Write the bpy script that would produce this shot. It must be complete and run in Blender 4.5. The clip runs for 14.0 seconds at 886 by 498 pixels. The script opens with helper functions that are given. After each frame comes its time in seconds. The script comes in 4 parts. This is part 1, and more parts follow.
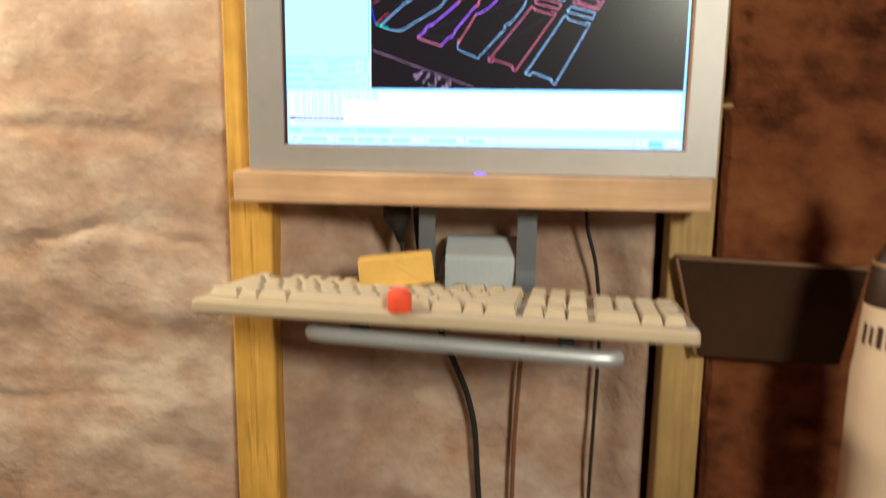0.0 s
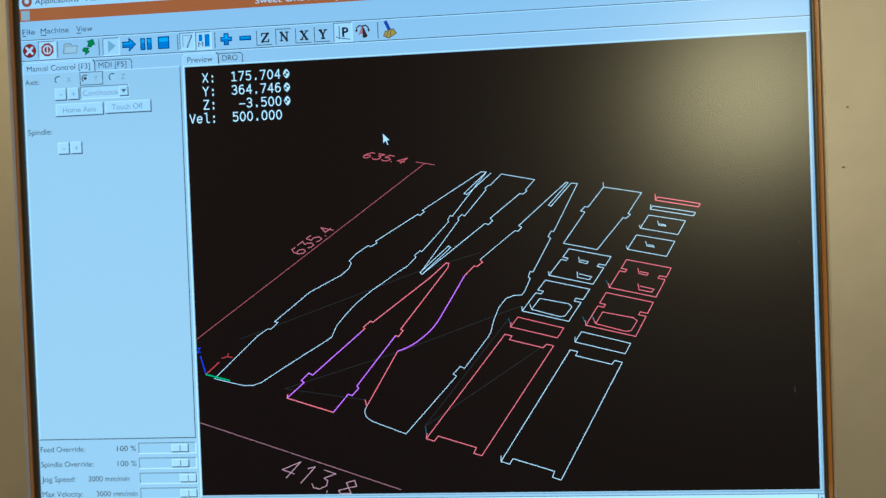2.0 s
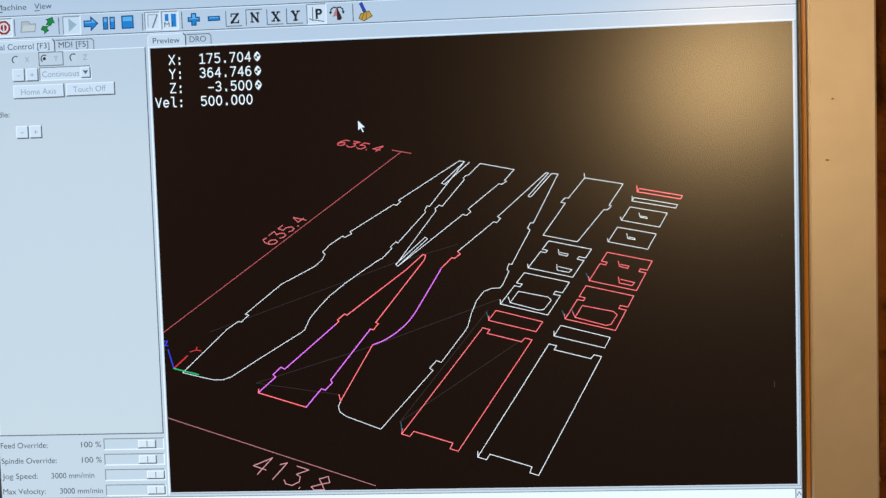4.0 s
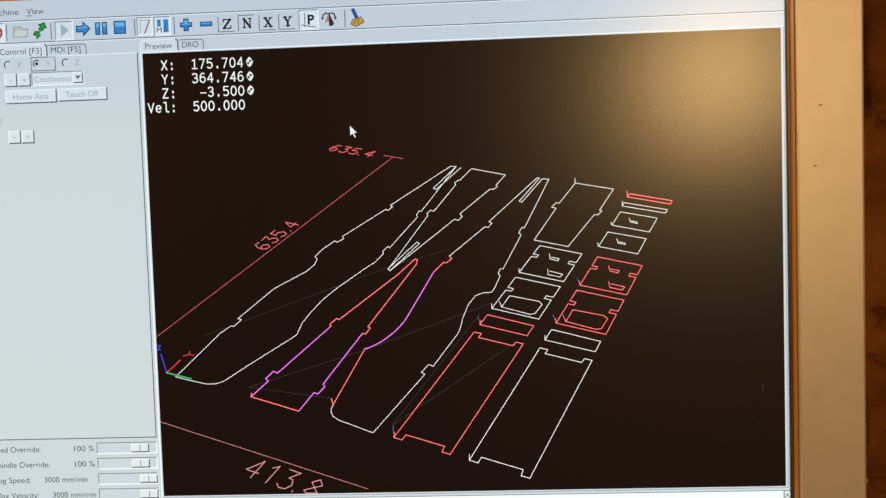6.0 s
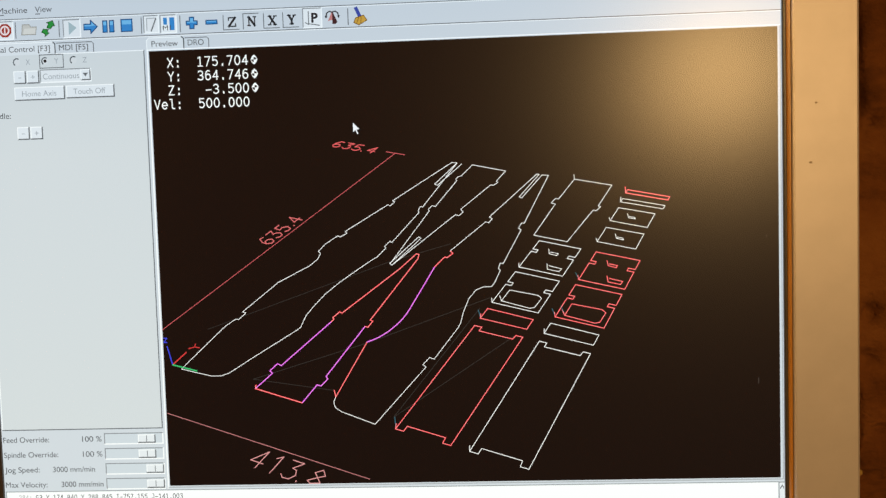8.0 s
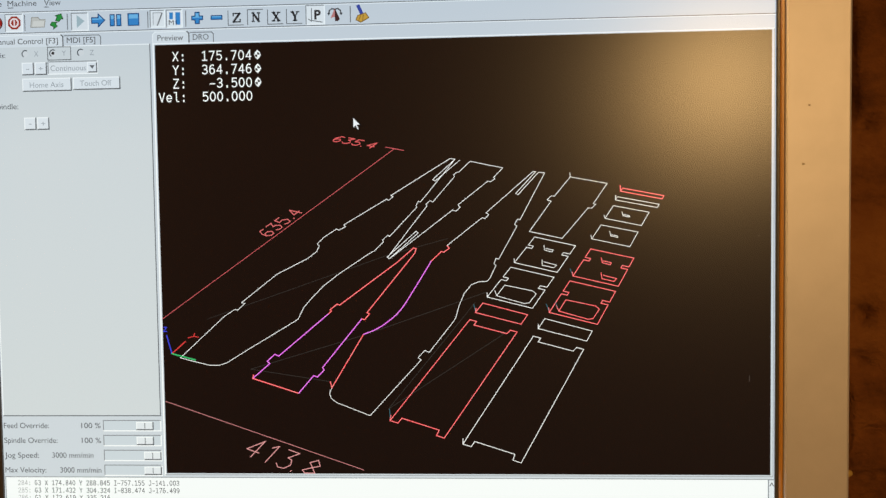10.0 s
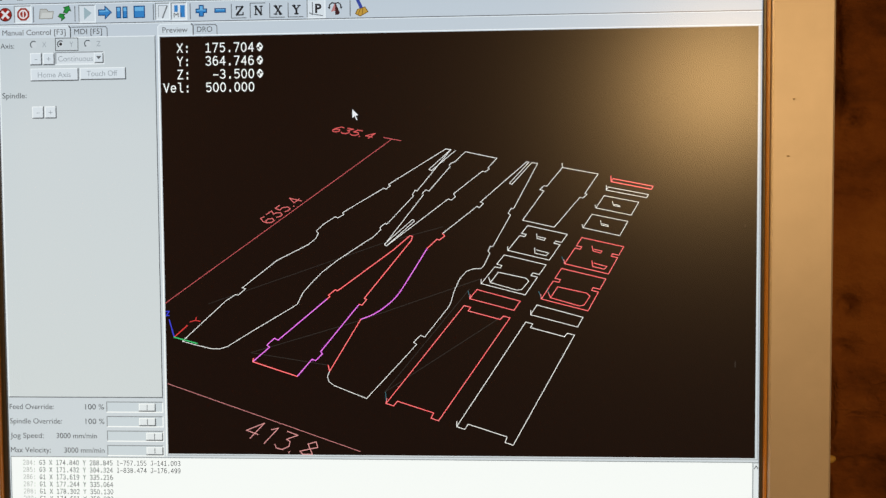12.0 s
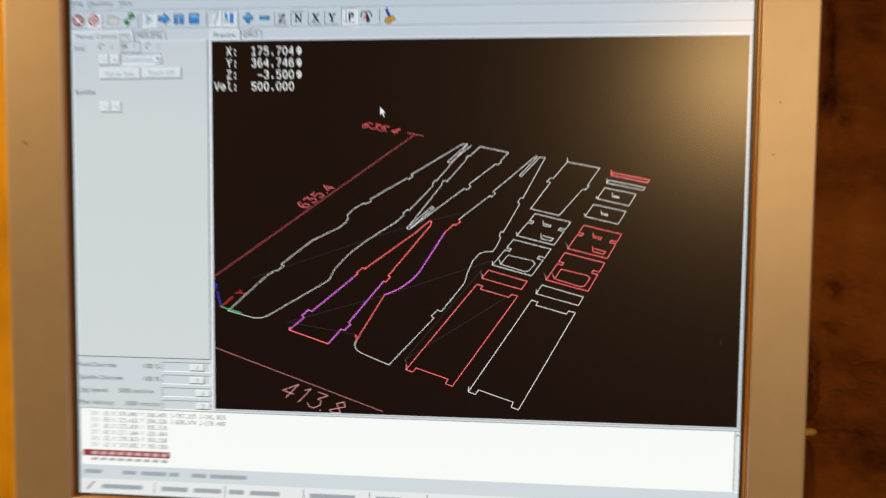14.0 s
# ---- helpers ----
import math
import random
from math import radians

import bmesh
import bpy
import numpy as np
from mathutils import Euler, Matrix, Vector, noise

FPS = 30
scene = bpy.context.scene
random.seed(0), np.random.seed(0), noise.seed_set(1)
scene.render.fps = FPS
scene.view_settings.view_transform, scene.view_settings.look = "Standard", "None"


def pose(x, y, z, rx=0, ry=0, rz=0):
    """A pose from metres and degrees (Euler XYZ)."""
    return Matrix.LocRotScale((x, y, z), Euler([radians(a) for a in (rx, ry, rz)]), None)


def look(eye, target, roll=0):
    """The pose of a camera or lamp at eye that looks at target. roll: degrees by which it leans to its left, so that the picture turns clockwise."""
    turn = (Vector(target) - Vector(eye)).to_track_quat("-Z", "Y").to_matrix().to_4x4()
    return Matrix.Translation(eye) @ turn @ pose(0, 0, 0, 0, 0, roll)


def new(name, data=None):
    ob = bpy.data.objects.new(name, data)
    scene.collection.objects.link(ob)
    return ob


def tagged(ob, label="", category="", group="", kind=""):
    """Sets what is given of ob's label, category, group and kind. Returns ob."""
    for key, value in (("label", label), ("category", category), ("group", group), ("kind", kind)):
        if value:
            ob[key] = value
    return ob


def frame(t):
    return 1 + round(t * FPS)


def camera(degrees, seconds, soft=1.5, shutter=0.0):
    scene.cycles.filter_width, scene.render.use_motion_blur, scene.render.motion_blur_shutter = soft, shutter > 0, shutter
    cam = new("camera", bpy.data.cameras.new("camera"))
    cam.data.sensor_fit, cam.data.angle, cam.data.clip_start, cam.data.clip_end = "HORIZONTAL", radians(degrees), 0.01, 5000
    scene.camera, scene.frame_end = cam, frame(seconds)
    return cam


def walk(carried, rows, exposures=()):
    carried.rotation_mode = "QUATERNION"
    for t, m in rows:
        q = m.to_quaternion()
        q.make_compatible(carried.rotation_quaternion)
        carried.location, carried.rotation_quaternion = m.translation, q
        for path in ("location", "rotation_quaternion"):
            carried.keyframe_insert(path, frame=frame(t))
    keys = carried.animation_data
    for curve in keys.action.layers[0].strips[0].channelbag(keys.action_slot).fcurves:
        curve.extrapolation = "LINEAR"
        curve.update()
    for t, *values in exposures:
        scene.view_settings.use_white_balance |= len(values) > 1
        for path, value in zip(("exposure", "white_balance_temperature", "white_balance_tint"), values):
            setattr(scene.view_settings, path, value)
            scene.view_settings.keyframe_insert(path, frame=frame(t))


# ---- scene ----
# All heights below are counted from SCREEN_Z, the lower edge of the lit screen; the floor is z = 0.
SCREEN_Z = 1.22
cam = camera(60.0, 14.0, soft=1.35, shutter=0.5)
ROWS = [
    (0, (0.0347, -0.7368, 0.0328), (-0.0579, 0.2430, -0.1445), 0.71),
    (0.2, (0.0533, -0.7008, 0.0772), (-0.0729, 0.2758, -0.0969), 0.33),
    (0.4, (0.0421, -0.6389, 0.1153), (-0.0661, 0.3434, -0.0371), 0.75),
    (0.6, (0.0636, -0.5721, 0.1455), (-0.0677, 0.4123, 0.0279), 0.73),
    (0.8, (0.0551, -0.5154, 0.1454), (-0.0613, 0.4760, 0.0847), 0.71),
    (1, (0.0552, -0.4634, 0.1643), (-0.0563, 0.5284, 0.1018), -0.43),
    (1.5, (0.0493, -0.3913, 0.1729), (-0.0464, 0.6035, 0.1379), -1.63),
    (2, (0.0457, -0.3613, 0.1739), (-0.0350, 0.6353, 0.1597), -2.14),
    (2.5, (0.0393, -0.3540, 0.1771), (-0.0178, 0.6438, 0.1435), -1.54),
    (3, (0.0422, -0.3508, 0.1782), (-0.0139, 0.6468, 0.1377), -1.78),
    (5.5, (0.0455, -0.3522, 0.1815), (0.0049, 0.6460, 0.1374), -1.66),
    (6, (0.0459, -0.3532, 0.1825), (0.0036, 0.6449, 0.1372), -1.81),
    (6.5, (0.0447, -0.3564, 0.1836), (0.0046, 0.6417, 0.1349), -1.53),
    (7, (0.0440, -0.3553, 0.1823), (0.0055, 0.6428, 0.1332), -1.56),
    (7.5, (0.0453, -0.3572, 0.1810), (0.0026, 0.6408, 0.1343), -1.55),
    (8, (0.0469, -0.3592, 0.1824), (0.0009, 0.6384, 0.1315), -1.72),
    (10.5, (0.0524, -0.3697, 0.1756), (-0.0004, 0.6281, 0.1361), -0.59),
    (11, (0.0543, -0.3769, 0.1751), (-0.0015, 0.6208, 0.1367), -0.57),
    (11.5, (0.0527, -0.3779, 0.1701), (0.0014, 0.6202, 0.1355), -0.19),
    (12, (0.0521, -0.3758, 0.1699), (0.0039, 0.6223, 0.1317), -0.39),
    (12.5, (0.0539, -0.3733, 0.1700), (0.0009, 0.6245, 0.1311), -0.36),
    (13, (0.0553, -0.3740, 0.1721), (0.0005, 0.6236, 0.1304), -0.41),
    (13.5, (0.0570, -0.3778, 0.1659), (-0.0006, 0.6199, 0.1283), 0.16),
    (13.7, (0.0481, -0.3838, 0.1591), (0.0076, 0.6149, 0.1282), 0.22),
    (13.9, (0.0569, -0.4004, 0.1597), (-0.0172, 0.5961, 0.1225), 0.82),
    (14, (0.0659, -0.4198, 0.1727), (-0.0302, 0.5737, 0.1114), 0.52),
]
EXPOSURES = [
    (0.0, 0.96, 3680, -1), (0.2, 0.70, 3780, 1), (0.4, 0.28, 3950, 4), (0.6, -0.20, 4000, 2), (0.8, -0.48, 4000, -3), (1.0, -0.58, 3900, -11),
    (1.5, -0.46, 3940, -9), (2.0, -0.28, 4150, -14), (2.5, -0.14, 4800, -5), (3.0, -0.08, 5120, 1),
    (5.5, -0.05, 6250, 7), (7.5, 0.01, 6450, 8), (10.5, -0.08, 6480, 8), (14.0, -0.10, 6500, 9),
]
walk(cam, [(t, look((e[0], e[1], e[2] + SCREEN_Z), (a[0], a[1], a[2] + SCREEN_Z), roll)) for t, e, a, roll in ROWS], EXPOSURES)

# ---- light: two warm bulbs in a closed workshop ----
world = bpy.data.worlds.new("world")
scene.world = world
world.use_nodes = True
world.node_tree.nodes["Background"].inputs[0].default_value = (0.9, 0.75, 0.6, 1)
world.node_tree.nodes["Background"].inputs[1].default_value = 0.02


def bulb(x, y, z, power, radius, colour):
    lamp = bpy.data.lights.new("bulb", "POINT")
    lamp.energy, lamp.shadow_soft_size, lamp.color = power, radius, colour
    new("bulb", lamp).matrix_world = pose(x, y, z + SCREEN_Z)


bulb(0.66, -1.60, 0.51, 65, 0.15, (1.0, 0.590, 0.228))
bulb(-0.74, -0.20, 0.52, 23, 0.07, (1.0, 0.56, 0.18))

# ---- materials ----
MATS = {}


def nodes_of(name):
    m = bpy.data.materials.new(name)
    m.use_nodes = True
    return m, m.node_tree.nodes, m.node_tree.links, m.node_tree.nodes["Principled BSDF"]


def plain(name, colour, rough=0.5, metal=0.0, grain=0.08, scale=60.0, bump=0.1, spec=0.5):
    """A surface with mottling at two scales and fine relief."""
    if name in MATS:
        return MATS[name]
    m, n, l, b = nodes_of(name)
    co = n.new("ShaderNodeTexCoord")
    big, fine = n.new("ShaderNodeTexNoise"), n.new("ShaderNodeTexNoise")
    big.inputs["Scale"].default_value, fine.inputs["Scale"].default_value = scale * 0.2, scale * 4
    big.inputs["Detail"].default_value, fine.inputs["Detail"].default_value = 4, 3
    mix = n.new("ShaderNodeMath")
    mix.operation = "MULTIPLY_ADD"
    mix.inputs[1].default_value = 0.35
    ramp = n.new("ShaderNodeMapRange")
    ramp.inputs[1].default_value, ramp.inputs[2].default_value = 0.35, 1.0
    ramp.inputs[3].default_value, ramp.inputs[4].default_value = 1 - grain * 2, 1 + grain
    hsv = n.new("ShaderNodeHueSaturation")
    hsv.inputs["Color"].default_value = (*colour, 1)
    for tex in (big, fine):
        l.new(co.outputs["Object"], tex.inputs["Vector"])
    l.new(fine.outputs[0], mix.inputs[0])
    l.new(big.outputs[0], mix.inputs[2])
    l.new(mix.outputs[0], ramp.inputs[0])
    l.new(ramp.outputs[0], hsv.inputs["Value"])
    l.new(hsv.outputs[0], b.inputs["Base Color"])
    b.inputs["Roughness"].default_value, b.inputs["Metallic"].default_value = rough, metal
    b.inputs["Specular IOR Level"].default_value = spec
    if bump:
        bp = n.new("ShaderNodeBump")
        bp.inputs["Strength"].default_value, bp.inputs["Distance"].default_value = bump, 0.002
        l.new(fine.outputs[0], bp.inputs["Height"])
        l.new(bp.outputs[0], b.inputs["Normal"])
    MATS[name] = m
    return m


def wood(name, dark, light, axis=2, rough=0.55, flecks=0.0, spec=0.4):
    """Sawn timber with grain along one axis, and a few dark flecks."""
    m, n, l, b = nodes_of(name)
    co, mp = n.new("ShaderNodeTexCoord"), n.new("ShaderNodeMapping")
    stretch = [95.0, 95.0, 95.0]
    stretch[axis] = 5.0
    mp.inputs["Scale"].default_value = stretch
    grain, blotch = n.new("ShaderNodeTexNoise"), n.new("ShaderNodeTexNoise")
    grain.inputs["Scale"].default_value, grain.inputs["Detail"].default_value = 1.6, 6
    grain.inputs["Distortion"].default_value = 0.6
    blotch.inputs["Scale"].default_value, blotch.inputs["Detail"].default_value = 14, 4
    ramp = n.new("ShaderNodeValToRGB")
    ramp.color_ramp.elements[0].position, ramp.color_ramp.elements[1].position = 0.28, 0.66
    ramp.color_ramp.elements[0].color, ramp.color_ramp.elements[1].color = (*dark, 1), (*light, 1)
    tone = n.new("ShaderNodeMapRange")
    tone.inputs[1].default_value, tone.inputs[2].default_value = 0.3, 0.7
    tone.inputs[3].default_value, tone.inputs[4].default_value = 0.72, 1.12
    hsv, bp = n.new("ShaderNodeHueSaturation"), n.new("ShaderNodeBump")
    bp.inputs["Strength"].default_value, bp.inputs["Distance"].default_value = 0.25, 0.001
    l.new(co.outputs["Object"], mp.inputs[0])
    l.new(mp.outputs[0], grain.inputs["Vector"])
    l.new(co.outputs["Object"], blotch.inputs["Vector"])
    l.new(grain.outputs[0], ramp.inputs[0])
    l.new(blotch.outputs[0], tone.inputs[0])
    l.new(ramp.outputs[0], hsv.inputs["Color"])
    # dark torn-out flecks, longer along the grain
    spots, far, many, rip, shade = n.new("ShaderNodeTexNoise"), n.new("ShaderNodeTexNoise"), n.new("ShaderNodeMath"), n.new("ShaderNodeMapRange"), n.new("ShaderNodeMath")
    spots.inputs["Scale"].default_value, spots.inputs["Detail"].default_value = 2.6, 3
    far.inputs["Scale"].default_value = 7
    many.operation, many.inputs[1].default_value = "MULTIPLY_ADD", 0.55
    rip.inputs[1].default_value, rip.inputs[2].default_value = 0.89, 0.99
    rip.inputs[3].default_value, rip.inputs[4].default_value = 1.0, 1.0 - flecks
    shade.operation = "MULTIPLY"
    l.new(mp.outputs[0], spots.inputs["Vector"])
    l.new(co.outputs["Object"], far.inputs["Vector"])
    l.new(far.outputs[0], many.inputs[0])
    l.new(spots.outputs[0], many.inputs[2])
    l.new(many.outputs[0], rip.inputs[0])
    l.new(tone.outputs[0], shade.inputs[0])
    l.new(rip.outputs[0], shade.inputs[1])
    l.new(shade.outputs[0], hsv.inputs["Value"])
    l.new(hsv.outputs[0], b.inputs["Base Color"])
    l.new(grain.outputs[0], bp.inputs["Height"])
    l.new(bp.outputs[0], b.inputs["Normal"])
    b.inputs["Roughness"].default_value = rough
    b.inputs["Specular IOR Level"].default_value = spec
    return m


def earth(name, low, mid, high, rough=0.95, bump=0.45, cracks=0.72, mottle=0.5, stretch=(1, 1, 1.35), ochre=0.0):
    """Rough clay plaster: broad stains, blotches, ochre patches, cracks and grit."""
    m, n, l, b = nodes_of(name)
    co, mp = n.new("ShaderNodeTexCoord"), n.new("ShaderNodeMapping")
    mp.inputs["Scale"].default_value = stretch
    broad, blotch, grit = (n.new("ShaderNodeTexNoise") for _ in range(3))
    for tex, scale, detail in ((broad, 8.0, 5), (blotch, 24, 8), (grit, 140, 4)):
        tex.inputs["Scale"].default_value, tex.inputs["Detail"].default_value = scale, detail
        tex.inputs["Roughness"].default_value = 0.62
        l.new(mp.outputs[0], tex.inputs["Vector"])
    l.new(co.outputs["Object"], mp.inputs[0])
    mix = n.new("ShaderNodeMix")
    mix.inputs[0].default_value = mottle
    l.new(broad.outputs[0], mix.inputs[2])
    l.new(blotch.outputs[0], mix.inputs[3])
    ramp = n.new("ShaderNodeValToRGB")
    e = ramp.color_ramp.elements
    e[0].position, e[1].position = 0.36, 0.62
    e[0].color, e[1].color = (*low, 1), (*high, 1)
    ramp.color_ramp.elements.new(0.49).color = (*mid, 1)
    l.new(mix.outputs[0], ramp.inputs[0])
    # drying cracks: wandering cell borders, broken up by the blotches
    warp = n.new("ShaderNodeMix")
    warp.data_type = "VECTOR"
    warp.inputs[0].default_value = 0.3
    cell = n.new("ShaderNodeTexVoronoi")
    cell.feature = "DISTANCE_TO_EDGE"
    cell.inputs["Scale"].default_value = 3.4
    l.new(mp.outputs[0], warp.inputs[4])
    l.new(broad.outputs[1], warp.inputs[5])
    l.new(warp.outputs[1], cell.inputs["Vector"])
    line = n.new("ShaderNodeMapRange")
    line.inputs[1].default_value, line.inputs[2].default_value = 0.0, 0.022
    gate = n.new("ShaderNodeMapRange")
    gate.inputs[1].default_value, gate.inputs[2].default_value = 0.42, 0.56
    l.new(cell.outputs["Distance"], line.inputs[0])
    l.new(broad.outputs[0], gate.inputs[0])
    crack = n.new("ShaderNodeMath")
    crack.operation = "MAXIMUM"
    l.new(line.outputs[0], crack.inputs[0])
    l.new(gate.outputs[0], crack.inputs[1])
    tone = n.new("ShaderNodeMapRange")
    tone.inputs[3].default_value, tone.inputs[4].default_value = cracks, 1.0
    l.new(crack.outputs[0], tone.inputs[0])
    hsv = n.new("ShaderNodeHueSaturation")
    patchy, where, warm = n.new("ShaderNodeTexNoise"), n.new("ShaderNodeMapRange"), n.new("ShaderNodeMix")
    patchy.inputs["Scale"].default_value, patchy.inputs["Detail"].default_value, patchy.inputs["Distortion"].default_value = 11, 6, 0.7
    where.inputs[1].default_value, where.inputs[2].default_value = 0.46, 0.66
    where.inputs[3].default_value, where.inputs[4].default_value = 0.0, ochre
    warm.data_type, warm.blend_type = "RGBA", "MULTIPLY"
    warm.inputs[7].default_value = (1.12, 0.90, 0.62, 1)
    l.new(mp.outputs[0], patchy.inputs["Vector"])
    l.new(patchy.outputs[0], where.inputs[0])
    l.new(where.outputs[0], warm.inputs[0])
    l.new(ramp.outputs[0], warm.inputs[6])
    l.new(warm.outputs[2], hsv.inputs["Color"])
    l.new(tone.outputs[0], hsv.inputs["Value"])
    l.new(hsv.outputs[0], b.inputs["Base Color"])
    deep = n.new("ShaderNodeMath")
    deep.operation = "MULTIPLY_ADD"
    deep.inputs[1].default_value = (1 - cracks) * 0.9
    l.new(crack.outputs[0], deep.inputs[0])
    l.new(blotch.outputs[0], deep.inputs[2])
    add = n.new("ShaderNodeMath")
    add.operation = "MULTIPLY_ADD"
    add.inputs[1].default_value = 0.07
    l.new(grit.outputs[0], add.inputs[0])
    l.new(deep.outputs[0], add.inputs[2])
    bp = n.new("ShaderNodeBump")
    bp.inputs["Strength"].default_value, bp.inputs["Distance"].default_value = bump, 0.012
    l.new(add.outputs[0], bp.inputs["Height"])
    l.new(bp.outputs[0], b.inputs["Normal"])
    b.inputs["Roughness"].default_value = rough
    b.inputs["Specular IOR Level"].default_value = 0.15
    return m


GLOW = 1.06


def lit(r, g, b_, glow=1.0):
    """A patch of the liquid-crystal screen under its matt front film; the cooler, weaker look of the top at a slanting
    view is put into the emission colour. Colours as shown, 0 to 255.
    """
    key = ("lit", r, g, b_, glow)
    if key not in MATS:
        m, n, l, b = nodes_of("screen_pixels")
        lin = [((c / 255 + 0.055) / 1.055) ** 2.4 if c > 10 else c / 255 / 12.92 for c in (r, g, b_)]
        # faint red in the film's colour stands in for warm room reflections
        b.inputs["Base Color"].default_value = (0.009, 0.0045, 0.0026, 1)
        b.inputs["Roughness"].default_value = 0.265
        b.inputs["Specular IOR Level"].default_value = 0.33
        b.inputs["Coat Weight"].default_value = 0.06
        b.inputs["Coat Roughness"].default_value = 0.46
        co, split, ramp, tint = n.new("ShaderNodeTexCoord"), n.new("ShaderNodeSeparateXYZ"), n.new("ShaderNodeValToRGB"), n.new("ShaderNodeMix")
        e = ramp.color_ramp.elements
        e[0].position, e[0].color = 0.03, (1.03, 1.02, 0.98, 1)
        e[1].position, e[1].color = 0.33, (0.76, 0.83, 0.91, 1)
        ramp.color_ramp.elements.new(0.24).color = (0.95, 0.965, 0.98, 1)
        tint.data_type, tint.blend_type = "RGBA", "MULTIPLY"
        tint.inputs[0].default_value = 1.0
        tint.inputs[6].default_value = (*lin, 1)
        l.new(co.outputs["Object"], split.inputs[0])
        l.new(split.outputs[2], ramp.inputs[0])
        l.new(ramp.outputs[0], tint.inputs[7])
        l.new(tint.outputs[2], b.inputs["Emission Color"])
        b.inputs["Emission Strength"].default_value = GLOW * glow
        MATS[key] = m
    return MATS[key]


PLASTER = earth("clay_plaster", (0.345, 0.236, 0.168), (0.470, 0.346, 0.262), (0.610, 0.498, 0.402), bump=0.45, cracks=0.88, mottle=0.42, stretch=(0.9, 1, 1.2), ochre=0.35)
BROWN = earth("brown_clay", (0.045, 0.014, 0.003), (0.140, 0.048, 0.010), (0.195, 0.076, 0.017), bump=0.7, cracks=0.86, mottle=0.42)
YELLOW_PINE = wood("yellow_pine", (0.56, 0.315, 0.014), (0.70, 0.425, 0.022), flecks=0.32, spec=0.15)
# the right post's shade is put into this olive tone; the peg shares it
OLIVE_PINE = wood("olive_pine", (0.34, 0.22, 0.055), (0.47, 0.325, 0.09))
# same pine as the posts; the beam's shade is put into the brown
SHADED_BEAM = wood("shaded_brown_pine", (0.36, 0.18, 0.03), (0.52, 0.29, 0.06), axis=0)
PALE_PINE = wood("pale_pine", (0.54, 0.335, 0.165), (0.68, 0.475, 0.255), axis=0)
SILVER = plain("silver_paint", (0.485, 0.462, 0.468), 0.50, 0.42, 0.08, 25, 0.05)
EDGE = plain("bezel_lip", (0.05, 0.045, 0.04), 0.4, 0.0, 0.05, 40, 0.0)
BEIGE = plain("beige_plastic", (0.52, 0.43, 0.28), 0.5, 0.0, 0.06, 50, 0.12)
KEYCAP = plain("keycap_plastic", (0.54, 0.45, 0.305), 0.55, 0.0, 0.07, 50, 0.1)
STEEL = plain("brushed_steel", (0.70, 0.73, 0.79), 0.42, 0.55, 0.10, 60, 0.1)
GREY = plain("grey_paint", (0.155, 0.17, 0.21), 0.5, 0.0, 0.08, 50, 0.1)
BLACK = plain("black_rubber", (0.018, 0.016, 0.015), 0.6, 0.0, 0.1, 60, 0.1)
CARD = plain("off_white_plastic", (0.62, 0.66, 0.73), 0.6, 0.0, 0.1, 70, 0.15)
AMBER = plain("yellow_foam", (0.80, 0.52, 0.05), 0.85, 0.0, 0.12, 90, 0.4)
RED = plain("red_plastic", (0.80, 0.095, 0.006), 0.55, 0.0, 0.05, 60, 0.05, spec=0.2)
DARK = plain("dark_brown_board", (0.036, 0.018, 0.007), 0.7, 0.0, 0.25, 40, 0.2, spec=0.1)
CREAM = plain("cream_plastic", (0.72, 0.56, 0.39), 0.4, 0.0, 0.05, 40, 0.05)
LABEL = plain("brown_label", (0.045, 0.022, 0.012), 0.45, 0.0, 0.08, 60, 0.05)
FLOOR = plain("concrete", (0.12, 0.10, 0.08), 0.85, 0.0, 0.2, 12, 0.4)
CEIL = plain("ceiling_boards", (0.12, 0.07, 0.035), 0.8, 0.0, 0.2, 12, 0.3)
SHELFWOOD = wood("dark_timber", (0.06, 0.025, 0.01), (0.13, 0.06, 0.025), axis=0)


# ---- mesh helpers ----
def mesh_of(name, bm, mat, smooth=False):
    me = bpy.data.meshes.new(name)
    bm.normal_update()
    bm.to_mesh(me)
    bm.free()
    me.materials.append(mat)
    if smooth:
        me.polygons.foreach_set("use_smooth", [True] * len(me.polygons))
        me.update()
    return me


def part(name, bm, mat, parent=None, label="", smooth=False):
    ob = new(name, mesh_of(name, bm, mat, smooth))
    ob.parent = parent
    return tagged(ob, label=label)


def thing(name, x, y, z, label, category, group="", turn=0.0):
    ob = new(name)
    ob.empty_display_size = 0.02
    ob.matrix_world = pose(x, y, z + SCREEN_Z, 0, 0, turn)
    return tagged(ob, label, category, group)


def block(x0, x1, y0, y1, z0, z1, bevel=0.0, bm=None, segments=2):
    bm = bm or bmesh.new()
    made = bmesh.ops.create_cube(bm, size=1)["verts"]
    for v in made:
        v.co = Vector(((x0 + x1) / 2 + v.co.x * (x1 - x0), (y0 + y1) / 2 + v.co.y * (y1 - y0), (z0 + z1) / 2 + v.co.z * (z1 - z0)))
    if bevel:
        edges = list({e for v in made for e in v.link_edges})
        bmesh.ops.bevel(bm, geom=edges, offset=bevel, segments=segments, affect="EDGES", profile=0.5)
    return bm


